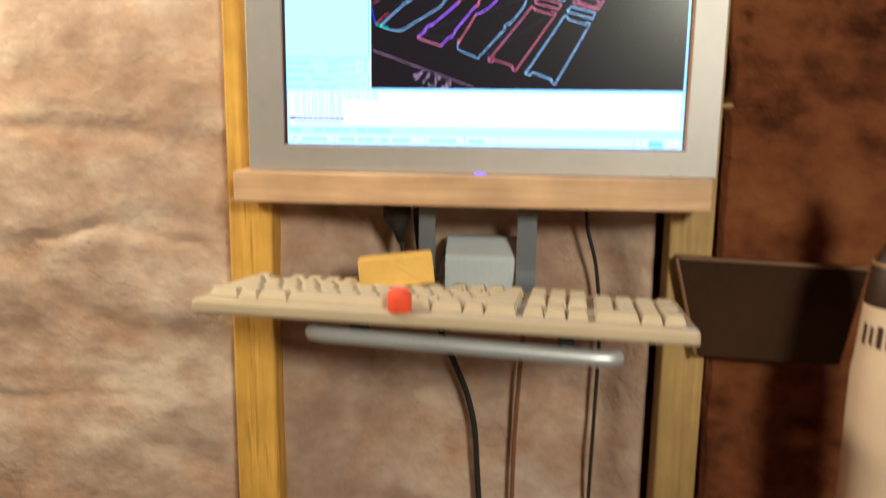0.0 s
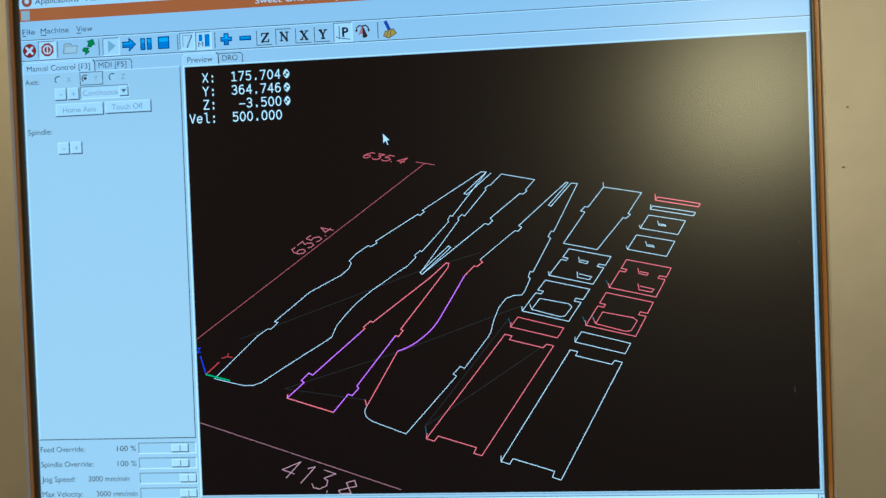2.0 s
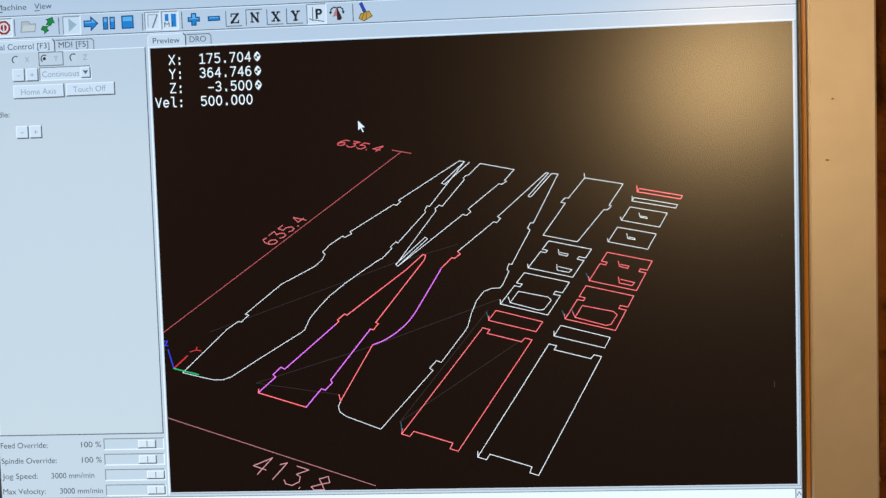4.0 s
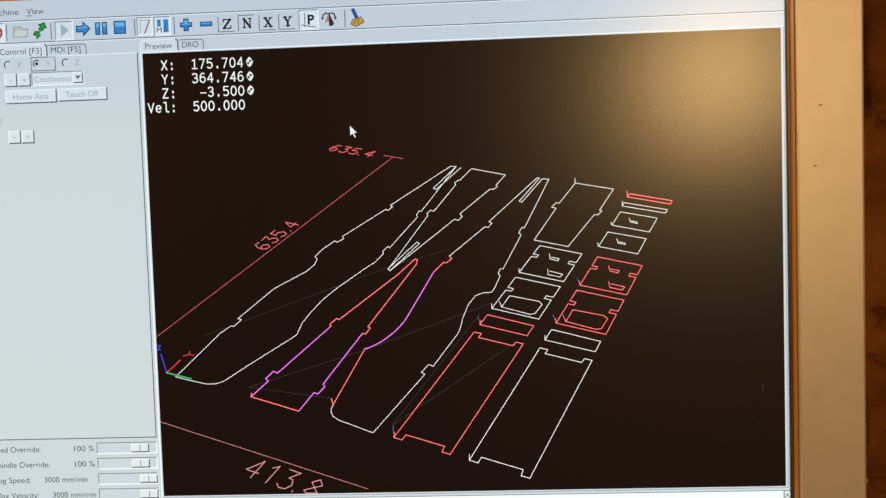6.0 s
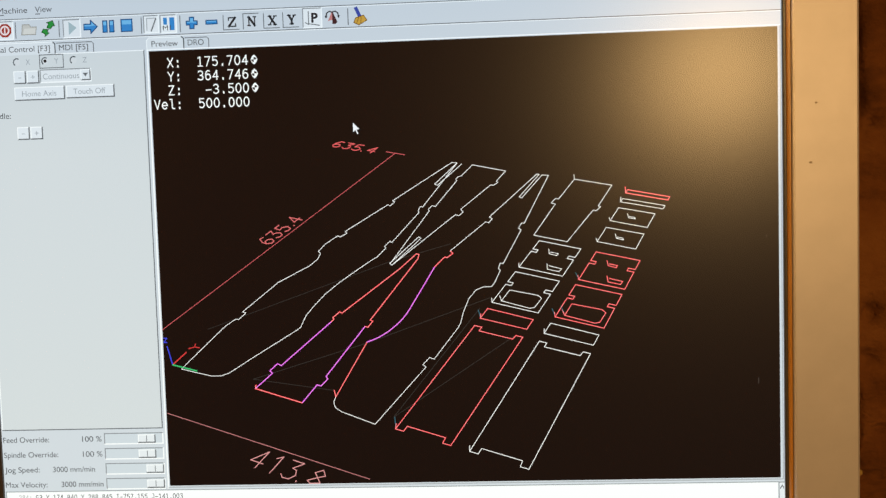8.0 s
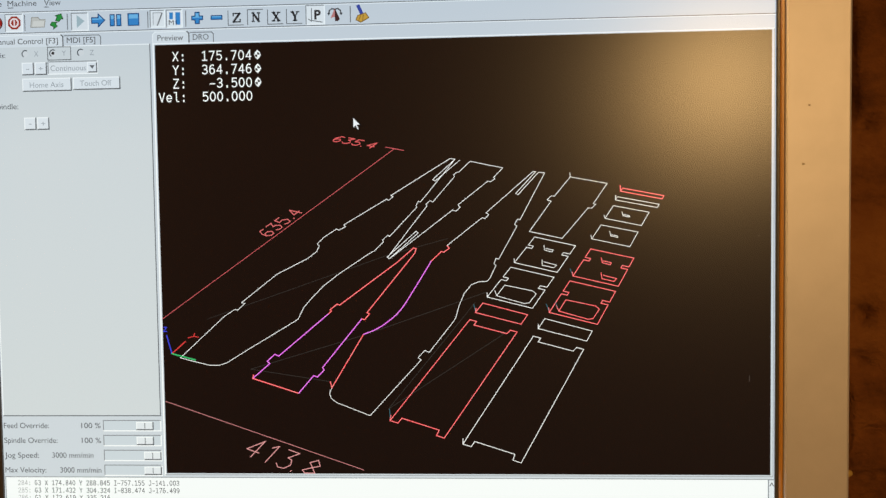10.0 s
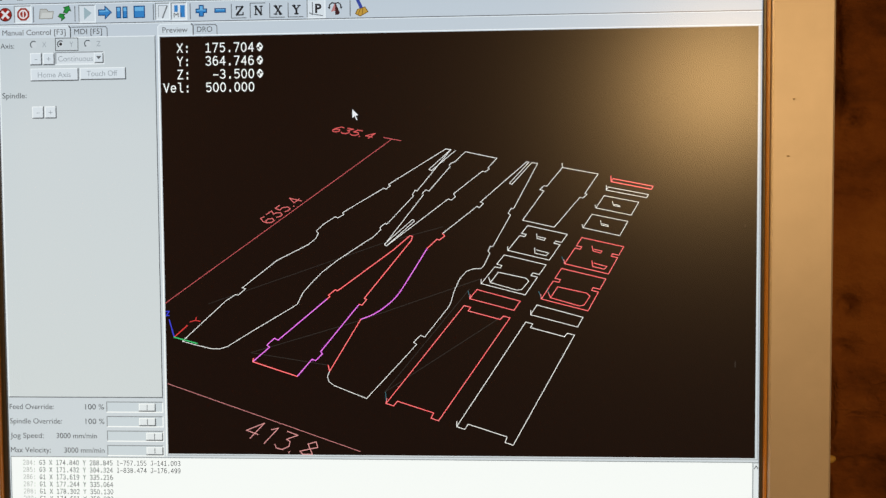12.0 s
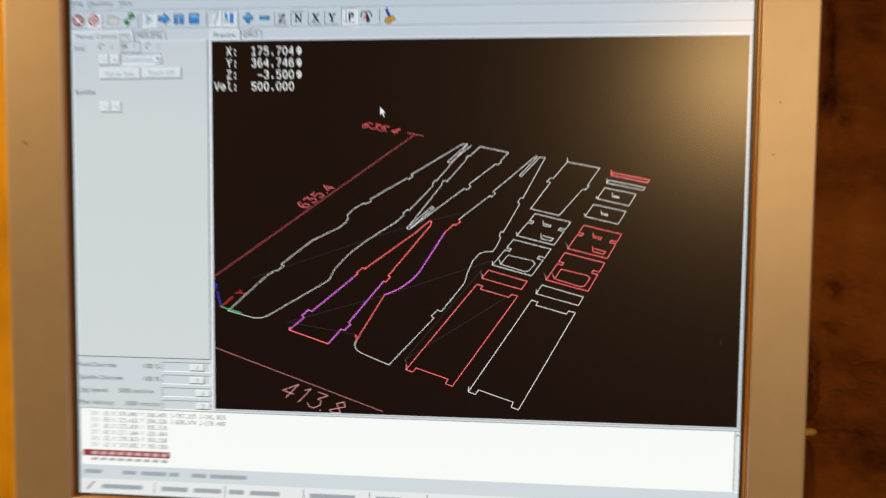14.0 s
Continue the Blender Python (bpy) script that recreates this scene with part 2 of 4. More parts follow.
def lathe(profile, steps=32):
    """A turned body: (radius, height) pairs, upwards."""
    bm = bmesh.new()
    rings = []
    for r, h in profile:
        rings.append([bm.verts.new((r * math.cos(2 * math.pi * k / steps), r * math.sin(2 * math.pi * k / steps), h)) for k in range(steps)])
    for lo, hi in zip(rings, rings[1:]):
        for k in range(steps):
            bm.faces.new((lo[k], lo[(k + 1) % steps], hi[(k + 1) % steps], hi[k]))
    bm.faces.new(list(reversed(rings[0])))
    bm.faces.new(rings[-1])
    return bm


def tube(points, radius, steps=10):
    """A cable or rod along a smooth line through the points."""
    pts = [Vector(p) for p in points]
    fine = []
    for k in range(len(pts) - 1):
        p0, p1, p2, p3 = pts[max(k - 1, 0)], pts[k], pts[k + 1], pts[min(k + 2, len(pts) - 1)]
        for s in range(8):
            t = s / 8
            fine.append(0.5 * (2 * p1 + (p2 - p0) * t + (2 * p0 - 5 * p1 + 4 * p2 - p3) * t * t + (3 * p1 - p0 - 3 * p2 + p3) * t ** 3))
    fine.append(pts[-1])
    bm, rings = bmesh.new(), []
    for k, p in enumerate(fine):
        d = (fine[min(k + 1, len(fine) - 1)] - fine[max(k - 1, 0)]).normalized()
        a = d.cross(Vector((0.31, 0.9, 0.2))).normalized()
        b = d.cross(a)
        rings.append([bm.verts.new(p + radius * (math.cos(2 * math.pi * s / steps) * a + math.sin(2 * math.pi * s / steps) * b)) for s in range(steps)])
    for lo, hi in zip(rings, rings[1:]):
        for s in range(steps):
            bm.faces.new((lo[s], lo[(s + 1) % steps], hi[(s + 1) % steps], hi[s]))
    bm.faces.new(list(reversed(rings[0])))
    bm.faces.new(rings[-1])
    return bm


# ---- the room ----
def ramp01(lo, hi, v):
    t = min(max((v - lo) / (hi - lo), 0.0), 1.0)
    return t * t * (3 - 2 * t)


def plain_edge(x, z):
    return x, 0.0


def bedding_cracks(x, z):
    """Two wandering cracks along the courses of the tan wall, which swells forward round the yellow post."""
    deep = 0.0
    for z0, x0, x1, lift, seed in ((-0.112, -0.56, -0.27, 0.016, 2.0), (-0.30, -0.62, -0.33, 0.010, 7.0)):
        path = z0 + lift * math.exp(-((x + 0.41) / 0.05) ** 2) + 0.006 * noise.noise(Vector((x * 18, seed, 0))) + 0.004 * noise.noise(Vector((x * 60, seed, 0)))
        deep = max(deep, math.exp(-((z - SCREEN_Z - path) / 0.0045) ** 2) * ramp01(x0, x0 + 0.1, x) * (1 - ramp01(x1 - 0.06, x1, x)))
    forward = 0.043 * (1 - ramp01(-0.212, -0.105, x)) + 0.036 * ramp01(0.128, 0.176, x)
    return x, -forward + 0.006 * deep * (0.6 + 0.8 * noise.noise(Vector((x * 30, 1.0, z * 10))))


def torn_edge(x, z):
    """The broken margin of the brown wall beside the post: a joint, a few pits and a ragged border."""
    h = z - SCREEN_Z
    back = 0.0085 * (1 - ramp01(0.080, 0.105, h)) - 0.0075 * math.exp(-((h - 0.041) / 0.007) ** 2) + 0.002 * noise.noise(Vector((0.3, 5.0, h * 40)))
    x += back * (1 - ramp01(0.2325, 0.27, x))
    joint = 0.2420 + 0.0022 * noise.noise(Vector((1.0, 2.0, h * 22)))
    deep = 0.016 * math.exp(-((x - joint) / 0.0022) ** 2) * ramp01(0.205, 0.225, h) * (0.5 + 0.5 * ramp01(0.23, 0.26, h))
    deep += 0.014 * math.exp(-((h - 0.298) / 0.009) ** 2) * ramp01(0.240, 0.246, x) * (1 - ramp01(0.262, 0.275, x))
    for px, pz, rx, rz, d in ((0.2505, 0.2215, 0.0034, 0.0026, 0.016), (0.2465, 0.123, 0.0045, 0.006, 0.010), (0.2455, 0.099, 0.006, 0.004, 0.009), (0.2400, 0.232, 0.004, 0.003, 0.008),
                              (0.2560, 0.060, 0.012, 0.004, 0.005), (0.2750, 0.180, 0.010, 0.003, 0.004)):
        deep += d * math.exp(-((x - px) / rx) ** 2 - ((h - pz) / rz) ** 2)
    return x, deep


def rough_wall(name, x0, x1, z0, z1, y, depth, mat, label, amount, seed, back=0.14, shape=plain_edge, fine=None):
    """A hand-plastered wall, uneven in front, flat behind; finer where it is seen close by."""
    step = 0.012

    def marks(lo, hi, dense):
        out, at = [lo], lo
        while at < hi - 1e-6:
            at = min(hi, at + (dense[2] if dense and dense[0] <= at < dense[1] else step))
            out.append(at)
        return out

    xs, zs = marks(x0, x1, fine and fine[0]), marks(z0, z1, fine and fine[1])
    nx, nz = len(xs) - 1, len(zs) - 1
    bm = bmesh.new()
    grid = []
    for x_ in xs:
        row = []
        for z in zs:
            x, deep = shape(x_, z)
            p = Vector((x * 4.2, seed, z * 5.6))
            d = noise.fractal(p, 1.0, 2.0, 3) * amount + noise.fractal(Vector((p.x * 5, p.y, p.z * 4)), 1.0, 2.1, 3) * amount * 0.22
            ridge = abs(noise.noise(Vector((x * 2.0, seed + 4, z * 6.5))))
            d += 0.35 * amount * max(0.0, 1 - ridge * 9) + deep
            row.append(bm.verts.new((x, y + d, z)))
        grid.append(row)
    for i in range(nx):
        for k in range(nz):
            bm.faces.new((grid[i][k], grid[i + 1][k], grid[i + 1][k + 1], grid[i][k + 1]))
    rim = [grid[i][0] for i in range(nx + 1)] + [grid[nx][k] for k in range(1, nz + 1)]
    rim += [grid[i][nz] for i in range(nx - 1, -1, -1)] + [grid[0][k] for k in range(nz - 1, 0, -1)]
    far = [bm.verts.new((v.co.x, y + depth + back, v.co.z)) for v in rim]
    for k in range(len(rim)):
        j = (k + 1) % len(rim)
        bm.faces.new((rim[j], rim[k], far[k], far[j]))
    bm.faces.new(far)
    ob = part(name, bm, mat, None, label, smooth=True)
    return tagged(ob, label, "wall", kind="structure")


rough_wall("wall_north", -1.9, 0.1795, 0.0, 2.5, 0.098, 0.03, PLASTER, "uneven tan clay-plaster wall with stains and cracks", 0.0072, 3.0,
           shape=bedding_cracks, fine=((-0.75, -0.2, 0.006), (0.85, 1.6, 0.006)))
rough_wall("wall_north_return", 0.2325, 1.9, 0.0, 2.5, 0.041, 0.03, BROWN, "dark reddish-brown raw clay wall with cracks and pits", 0.008, 11.0,
           shape=torn_edge, fine=((0.23, 0.34, 0.0025), (1.12, 1.56, 0.0035)))


def slab(name, x0, x1, y0, y1, z0, z1, mat, label, category):
    return tagged(part(name, block(x0, x1, y0, y1, z0, z1), mat, None), label, category, kind="structure")


# out of view: back wall and ceiling added dark to dim the screen's reflections
slab("wall_south", -1.9, 1.9, -4.14, -4.0, 0, 2.5, BROWN, "unseen dark brown wall behind the workplace, added dark to dim reflections", "wall")
slab("wall_west", -2.04, -1.9, -4.14, 0.40, 0, 2.5, PLASTER, "tan clay-plaster side wall", "wall")
slab("wall_east", 1.9, 2.04, -4.14, 0.40, 0, 2.5, BROWN, "dark brown clay side wall", "wall")
slab("floor", -2.04, 2.04, -4.14, 0.40, -0.12, 0.0, FLOOR, "grey concrete workshop floor", "floor")
slab("ceiling", -2.04, 2.04, -4.14, 0.40, 2.5, 2.6, CEIL, "unseen brown ceiling, added dark to dim reflections", "ceiling")

slab("wall_core", -1.9, 1.9, 0.27, 0.40, 0, 2.5, BROWN, "dark clay core behind the wall joint", "wall")

# ---- timber stand: two posts and the rail on which the monitor rests ----
stand = thing("timber_stand", 0, 0.06, -SCREEN_Z, "yellow pine stand with posts, beam and pale cross rail", "stand")


def local(ob, x0, x1, y0, y1, z0, z1, bevel):
    """A block in the place's own axes, under a thing."""
    o = ob.matrix_world.translation
    return block(x0 - o.x, x1 - o.x, y0 - o.y, y1 - o.y, z0 + SCREEN_Z - o.z, z1 + SCREEN_Z - o.z, bevel)


part("post", local(stand, -0.2625, -0.2160, 0.030, 0.066, -SCREEN_Z, 0.297, 0.0025), YELLOW_PINE, stand, "yellow pine post")
part("post", local(stand, 0.187, 0.2295, 0.030, 0.066, -SCREEN_Z, 0.297, 0.0025), OLIVE_PINE, stand, "olive-brown pine post, its shade put into the colour")
part("top_beam", local(stand, -0.95, 0.2300, 0.048, 0.096, 0.2975, 0.362, 0.003), SHADED_BEAM, stand, "pine beam lying on the posts, browned to put its shade into the colour")
rail = part("cross_rail", local(stand, -0.238, 0.2135, -0.019, 0.0295, -0.0565, -0.0265, 0.002), PALE_PINE, stand, "pale sawn pine rail")


def splinter(ob, x, y, z, length):
    o = ob.matrix_world.translation
    p = Vector((x, y, z + SCREEN_Z)) - o
    return tube([p, p + Vector((-length * 0.6, -0.001, -0.002)), p + Vector((-length, -0.001, -0.005))], 0.0006, 6)


part("splinter", splinter(stand, -0.237, -0.012, -0.053, 0.008), PALE_PINE, stand)

peg = tagged(part("wood_peg", lathe([(0.0010, 0), (0.0022, 0.003), (0.0024, 0.011), (0.0012, 0.0135)], 10), OLIVE_PINE, None, smooth=True), "small tan wooden peg wedged between post and clay wall", "peg")
peg.matrix_world = pose(0.2270, 0.038, 0.040 + SCREEN_Z, 0, 84, 0)

# ---- monitor ----
PX = 0.376 / 1280  # one picture element
monitor = thing("monitor", 0, 0.02, -0.0265, "silver 19-inch flat monitor switched on, resting on the pine rail", "monitor")
MO = Vector((0, 0.02, -0.0265))


def frame_of(outer, inner, y_front, y_inner, y_back, bevel):
    """A rectangular frame with an opening, its inner lip sloping back."""
    bm = bmesh.new()
    (ax0, ax1, az0, az1), (bx0, bx1, bz0, bz1) = outer, inner

    def ring(x0, x1, z0, z1, y):
        return [bm.verts.new(Vector((x, y, z)) - MO) for x, z in ((x0, z0), (x1, z0), (x1, z1), (x0, z1))]

    loops = [ring(ax0, ax1, az0, az1, y_back), ring(ax0, ax1, az0, az1, y_front + bevel), ring(ax0 + bevel * 0.3, ax1 - bevel * 0.3, az0 + bevel * 0.3, az1 - bevel * 0.3, y_front + bevel * 0.3),
             ring(ax0 + bevel, ax1 - bevel, az0 + bevel, az1 - bevel, y_front), ring(bx0 - 0.0009, bx1 + 0.0009, bz0 - 0.0009, bz1 + 0.0009, y_front),
             ring(bx0 - 0.0003, bx1 + 0.0003, bz0 - 0.0003, bz1 + 0.0003, y_front + 0.0006), ring(bx0, bx1, bz0, bz1, y_inner), ring(bx0, bx1, bz0, bz1, y_back)]
    for lo, hi in zip(loops, loops[1:] + loops[:1]):
        for k in range(4):
            bm.faces.new((lo[k], lo[(k + 1) % 4], hi[(k + 1) % 4], hi[k]))
    bmesh.ops.recalc_face_normals(bm, faces=bm.faces)
    return bm


part("bezel", frame_of((-0.2258, 0.2193, -0.0265, 0.336), (-0.1909, 0.1897, -0.0012, 0.3022), -0.0050, -0.002, 0.012, 0.0013), SILVER, monitor, "silver-grey painted bezel")
SCUFF = plain("dark_scuff", (0.40, 0.35, 0.29), 0.7, 0.0, 0.2, 90, 0.0)
for x, z, w in ((-0.2145, 0.2045, 0.0013), (0.1975, 0.1988, 0.0006), (0.2000, 0.2255, 0.0005), (0.1780, -0.0235, 0.0013)):
    part("scuff_mark", block(x - w, x + w, -0.0054 - MO.y, -0.0049 - MO.y, z - w * 0.7 - MO.z, z + w * 0.7 - MO.z, 0.0002), SCUFF, monitor, "small dark scuff")
# warm reflection on the bezel's inner edge, put in as a thin amber frame
AMBER_REFLECTION = plain("amber_reflection", (0.40, 0.185, 0.03), 0.35, 0.0, 0.05, 40, 0.0)
part("inner_reflection", frame_of((-0.1908, 0.1896, -0.0014, 0.3024), (-0.1904, 0.1883, -0.0008, 0.3018), -0.0034, -0.002, 0.004, 0.0002), AMBER_REFLECTION, monitor, "thin amber-brown line, painted reflection on the bezel's inner edge")
part("inner_lip", frame_of((-0.1903, 0.1882, -0.0007, 0.3017), (-0.1879, 0.18685, 0.0001, 0.3009), -0.0016, -0.0012, 0.006, 0.0002), EDGE, monitor, "thin black lip")
shell = block(-0.2235, 0.2185, 0.012 - MO.y, 0.0295 - MO.y, -0.0245 - MO.z, 0.334 - MO.z, 0.006)
part("back_shell", shell, SILVER, monitor)
led = part("power_light", block(-0.0055, 0.0055, -0.0057 - MO.y, -0.003 - MO.y, -0.0263 - MO.z, -0.0255 - MO.z, 0.0002), plain("violet_lens", (0.15, 0.08, 0.6), 0.3), monitor, "violet-blue glowing power light")
ledmat = led.data.materials[0].node_tree.nodes["Principled BSDF"]
ledmat.inputs["Emission Color"].default_value, ledmat.inputs["Emission Strength"].default_value = (0.16, 0.05, 1.0, 1), 1.3

GREYUI, PALE, WHITE, INK = lit(224, 231, 235), lit(231, 236, 238), lit(246, 250, 250), lit(40, 44, 48)
PRINT = lit(74, 79, 83)
SHADE, MUTED, BLACKUI = lit(100, 106, 110), lit(158, 166, 172), lit(11.5, 10, 10.5)
screen = part("screen", block(-0.188, 0.188, 0.0 - MO.y, 0.006 - MO.y, -MO.z, 0.301 - MO.z), lit(206, 214, 220), monitor, "lit screen of machine-control software with tool paths")


# ---- what the screen shows: drawn flat on it, in picture elements from its upper left corner ----
def spot(u, v, layer):
    return Vector((-0.188 + u * PX, -0.00006 * layer, 0.301 - v * PX)) - MO


def flat(name, faces, mat, layer, label=""):
    verts, polys = [], []
    for f in faces:
        polys.append(list(range(len(verts), len(verts) + len(f))))
        verts += [spot(u, v, layer) for u, v in f]
    me = bpy.data.meshes.new(name)
    me.from_pydata(verts, [], polys)
    me.materials.append(mat)
    ob = new(name, me)
    ob.parent = screen
    return tagged(ob, label=label)


def rect(u0, v0, u1, v1):
    return [(u0, v1), (u1, v1), (u1, v0), (u0, v0)]


def patch(name, u0, v0, u1, v1, mat, layer=1, label=""):
    return flat(name, [rect(u0, v0, u1, v1)], mat, layer, label)


def strokes(line, width):
    out = []
    for (u0, v0), (u1, v1) in zip(line, line[1:]):
        length = math.hypot(u1 - u0, v1 - v0) or 1e-6
        du, dv = (u1 - u0) / length * width / 2, (v1 - v0) / length * width / 2
        a, b = (u0 - du * 0.8, v0 - dv * 0.8), (u1 + du * 0.8, v1 + dv * 0.8)
        out.append([(a[0] - dv, a[1] + du), (b[0] - dv, b[1] + du), (b[0] + dv, b[1] - du), (a[0] + dv, a[1] - du)])
    return out


def raised(u0, v0, u1, v1, fill=None, sunk=False, layer=2):
    """A button or field of the window with its light and dark edges."""
    if fill:
        patch("button_face", u0, v0, u1, v1, fill, layer)
    hi, lo = (lit(136, 142, 146), WHITE) if sunk else (WHITE, SHADE)
    flat("button_edge", strokes([(u0, v1), (u0, v0), (u1, v0)], 1.5), hi, layer + 1)
    flat("button_edge", strokes([(u0, v1), (u1, v1), (u1, v0)], 2.0), lo, layer + 1)


FONT = bpy.data.curves.new("font", "FONT")
GLYPHS = {}


def glyphs(body, bold=0.0):
    key = (body, bold)
    if key not in GLYPHS:
        FONT.body, FONT.offset = body, bold
        holder = bpy.data.objects.new("holder", FONT)
        me = bpy.data.meshes.new_from_object(holder)
        GLYPHS[key] = ([(v.co.x, v.co.y) for v in me.vertices], [tuple(p.vertices) for p in me.polygons])
        bpy.data.objects.remove(holder)
        bpy.data.meshes.remove(me)
    return GLYPHS[key]


def write(body, u, v, width, height, mat, layer=3, name="lettering", bold=0.0):
    """A line of writing, from u on its base line v, so wide; height is that of a capital."""
    pts, polys = glyphs(body, bold)
    lo, hi = min(p[0] for p in pts), max(p[0] for p in pts)
    sx, sy = width / (hi - lo), height / 0.73
    me = bpy.data.meshes.new(name)
    me.from_pydata([spot(u + (x - lo) * sx, v - y * sy, layer) for x, y in pts], [], polys)
    me.materials.append(mat)
    ob = new(name, me)
    ob.parent = screen
    return ob


def disc(u, v, r, n=20, a0=0.0, a1=360.0):
    return [(u + r * math.cos(radians(-(a0 + (a1 - a0) * k / n))), v + r * math.sin(radians(-(a0 + (a1 - a0) * k / n)))) for k in range(n if a1 - a0 >= 360 else n + 1)]


def bow(x, y, rx, ry, a0, a1, n=10):
    return [(x + rx * math.cos(radians(a0 + (a1 - a0) * k / n)), y + ry * math.sin(radians(a0 + (a1 - a0) * k / n))) for k in range(n + 1)]


# upright typewriter strokes: lines in parts of a sign's width and height
TYPE = {
    "0": [bow(0.5, 0.5, 0.46, 0.5, 0, 360, 16)],
    "1": [[(0.12, 0.86), (0.52, 1.0), (0.52, 0.0)], [(0.1, 0.0), (0.94, 0.0)]],
    "2": [bow(0.48, 0.72, 0.44, 0.28, 160, -40) + [(0.04, 0.0), (0.96, 0.0)]],
    "3": [bow(0.46, 0.745, 0.42, 0.255, 150, -90) + bow(0.46, 0.255, 0.48, 0.255, 90, -150)],
    "4": [[(0.74, 0.0), (0.74, 1.0), (0.02, 0.3), (1.0, 0.3)]],
    "5": [[(0.88, 1.0), (0.14, 1.0), (0.12, 0.56)] + bow(0.46, 0.32, 0.48, 0.32, 120, -140)],
    "6": [bow(0.54, 0.5, 0.48, 0.5, 60, 180) + bow(0.5, 0.31, 0.44, 0.31, 180, 540, 14)],
    "8": [bow(0.5, 0.75, 0.38, 0.25, -90, 270, 12) + bow(0.5, 0.25, 0.46, 0.25, 90, -270, 12)],
    "9": [bow(0.46, 0.5, 0.48, 0.5, 240, 360) + bow(0.5, 0.69, 0.44, 0.31, 0, 360, 14)],
    "G": [bow(0.52, 0.5, 0.46, 0.5, 45, 315, 12) + [(0.96, 0.45), (0.55, 0.45)]],
    "I": [[(0.2, 1.0), (0.8, 1.0)], [(0.5, 1.0), (0.5, 0.0)], [(0.2, 0.0), (0.8, 0.0)]],
    "J": [[(0.35, 1.0), (0.82, 1.0)] + bow(0.44, 0.26, 0.38, 0.26, 0, -160)],
    "7": [[(0.04, 1.0), (0.94, 1.0), (0.32, 0.0)]],
    "X": [[(0.02, 1.0), (0.98, 0.0)], [(0.98, 1.0), (0.02, 0.0)]],
    "Y": [[(0.0, 1.0), (0.5, 0.48), (1.0, 1.0)], [(0.5, 0.48), (0.5, 0.0)]],
    "Z": [[(0.05, 1.0), (0.95, 1.0), (0.03, 0.0), (0.98, 0.0)]],
    "V": [[(0.0, 1.0), (0.5, 0.0), (1.0, 1.0)]],
    "e": [[(0.06, 0.38), (0.94, 0.38)] + bow(0.5, 0.37, 0.45, 0.37, 0, 315)],
    "l": [[(0.1, 1.05), (0.5, 1.05), (0.5, 0.2), (0.62, 0.02), (0.95, 0.0)]],
    ":": [[(0.5, 0.0), (0.5, 0.13)], [(0.5, 0.56), (0.5, 0.69)]],
    ".": [[(0.5, 0.0), (0.5, 0.14)]],
    "-": [[(0.05, 0.4), (0.95, 0.4)]],
}


def typed(name, body, u, v, pitch, height, width, mat, layer=3):
    """A line of typewriter print, each sign in its own column."""
    faces = []
    for k, sign in enumerate(body):
        for line in TYPE.get(sign, ()):
            faces += strokes([(u + (k + 0.13 + 0.72 * x) * pitch, v - height * y) for x, y in line], width * (1.35 if sign in ":." else 1.0))
    return flat(name, faces, mat, layer)


# desktop panel and title bar
patch("desktop_panel", 0, 0, 1280, 24, lit(232, 236, 238))
write("Applications", 28, 17, 76, 9, INK)
write("Places", 117, 17, 40, 9, INK)
write("System", 170, 17, 46, 9, INK)
flat("panel_icon", [disc(14, 12, 9)], lit(176, 84, 60), 2)
flat("panel_icon", [disc(14, 12, 4)], lit(238, 232, 228), 3)
flat("panel_icon", [disc(236, 12, 9)], lit(190, 90, 60), 2)
flat("panel_icon", [rect(254, 4, 268, 20)], lit(226, 230, 232), 2)
flat("panel_icon", [disc(286, 12, 9)], lit(50, 80, 160), 2)
patch("title_bar", 0, 24, 1280, 45, lit(203, 104, 50))
patch("title_icon", 3, 27, 18, 43, lit(196, 190, 182), 2)
write("Sweet One Fuselage 85pc.ngc", 404, 39, 216, 10, lit(250, 244, 240))
for k, w in enumerate((42, 50)):
    patch("title_word", 634 + k * 50, 31, 634 + k * 50 + w - 8, 39, lit(240, 222, 210), 2)
write("File", 4, 67, 22, 9.5, PRINT)
write("Machine", 36, 67, 49, 9.5, PRINT)
write("View", 98, 67, 28, 9.5, PRINT)
flat("menu_underline", [rect(4, 69, 10, 70.2), rect(36, 69, 46, 70.2), rect(98, 69, 106, 70.2)], INK, 3)
flat("toolbar_line", strokes([(0, 76.5), (1276, 76.5)], 1.2), SHADE, 2)
flat("toolbar_line", strokes([(0, 78), (1276, 78)], 1.2), WHITE, 2)
flat("toolbar_line", strokes([(0, 111), (1276, 111)], 1.3), SHADE, 2)
flat("toolbar_line", strokes([(0, 112.5), (1276, 112.5)], 1.2), WHITE, 2)

# toolbar
BLUE, DEEP = lit(50, 134, 200), lit(18, 74, 122)
flat("stop_icon", [disc(15, 94, 11.5)], lit(70, 22, 20), 2)
flat("stop_icon", [disc(15, 93.6, 10)], lit(158, 32, 28), 2.5)
flat("stop_icon", strokes([(10, 89), (20, 99)], 4) + strokes([(20, 89), (10, 99)], 4), lit(236, 230, 228), 3)
raised(31, 80, 60, 108, PALE, True)
flat("power_icon", [disc(46.5, 94, 11.5, 8, 22.5, 382.5)], lit(158, 52, 44), 4)
flat("power_icon", strokes(disc(46.5, 94, 6.5) + [disc(46.5, 94, 6.5)[0]], 2.4) + strokes([(46.5, 90), (46.5, 98)], 2.2), lit(240, 226, 224), 5)
flat("folder_icon", [[(74, 102), (97, 102), (99, 90), (90, 90), (87, 86), (76, 86)]], lit(196, 196, 190), 2)
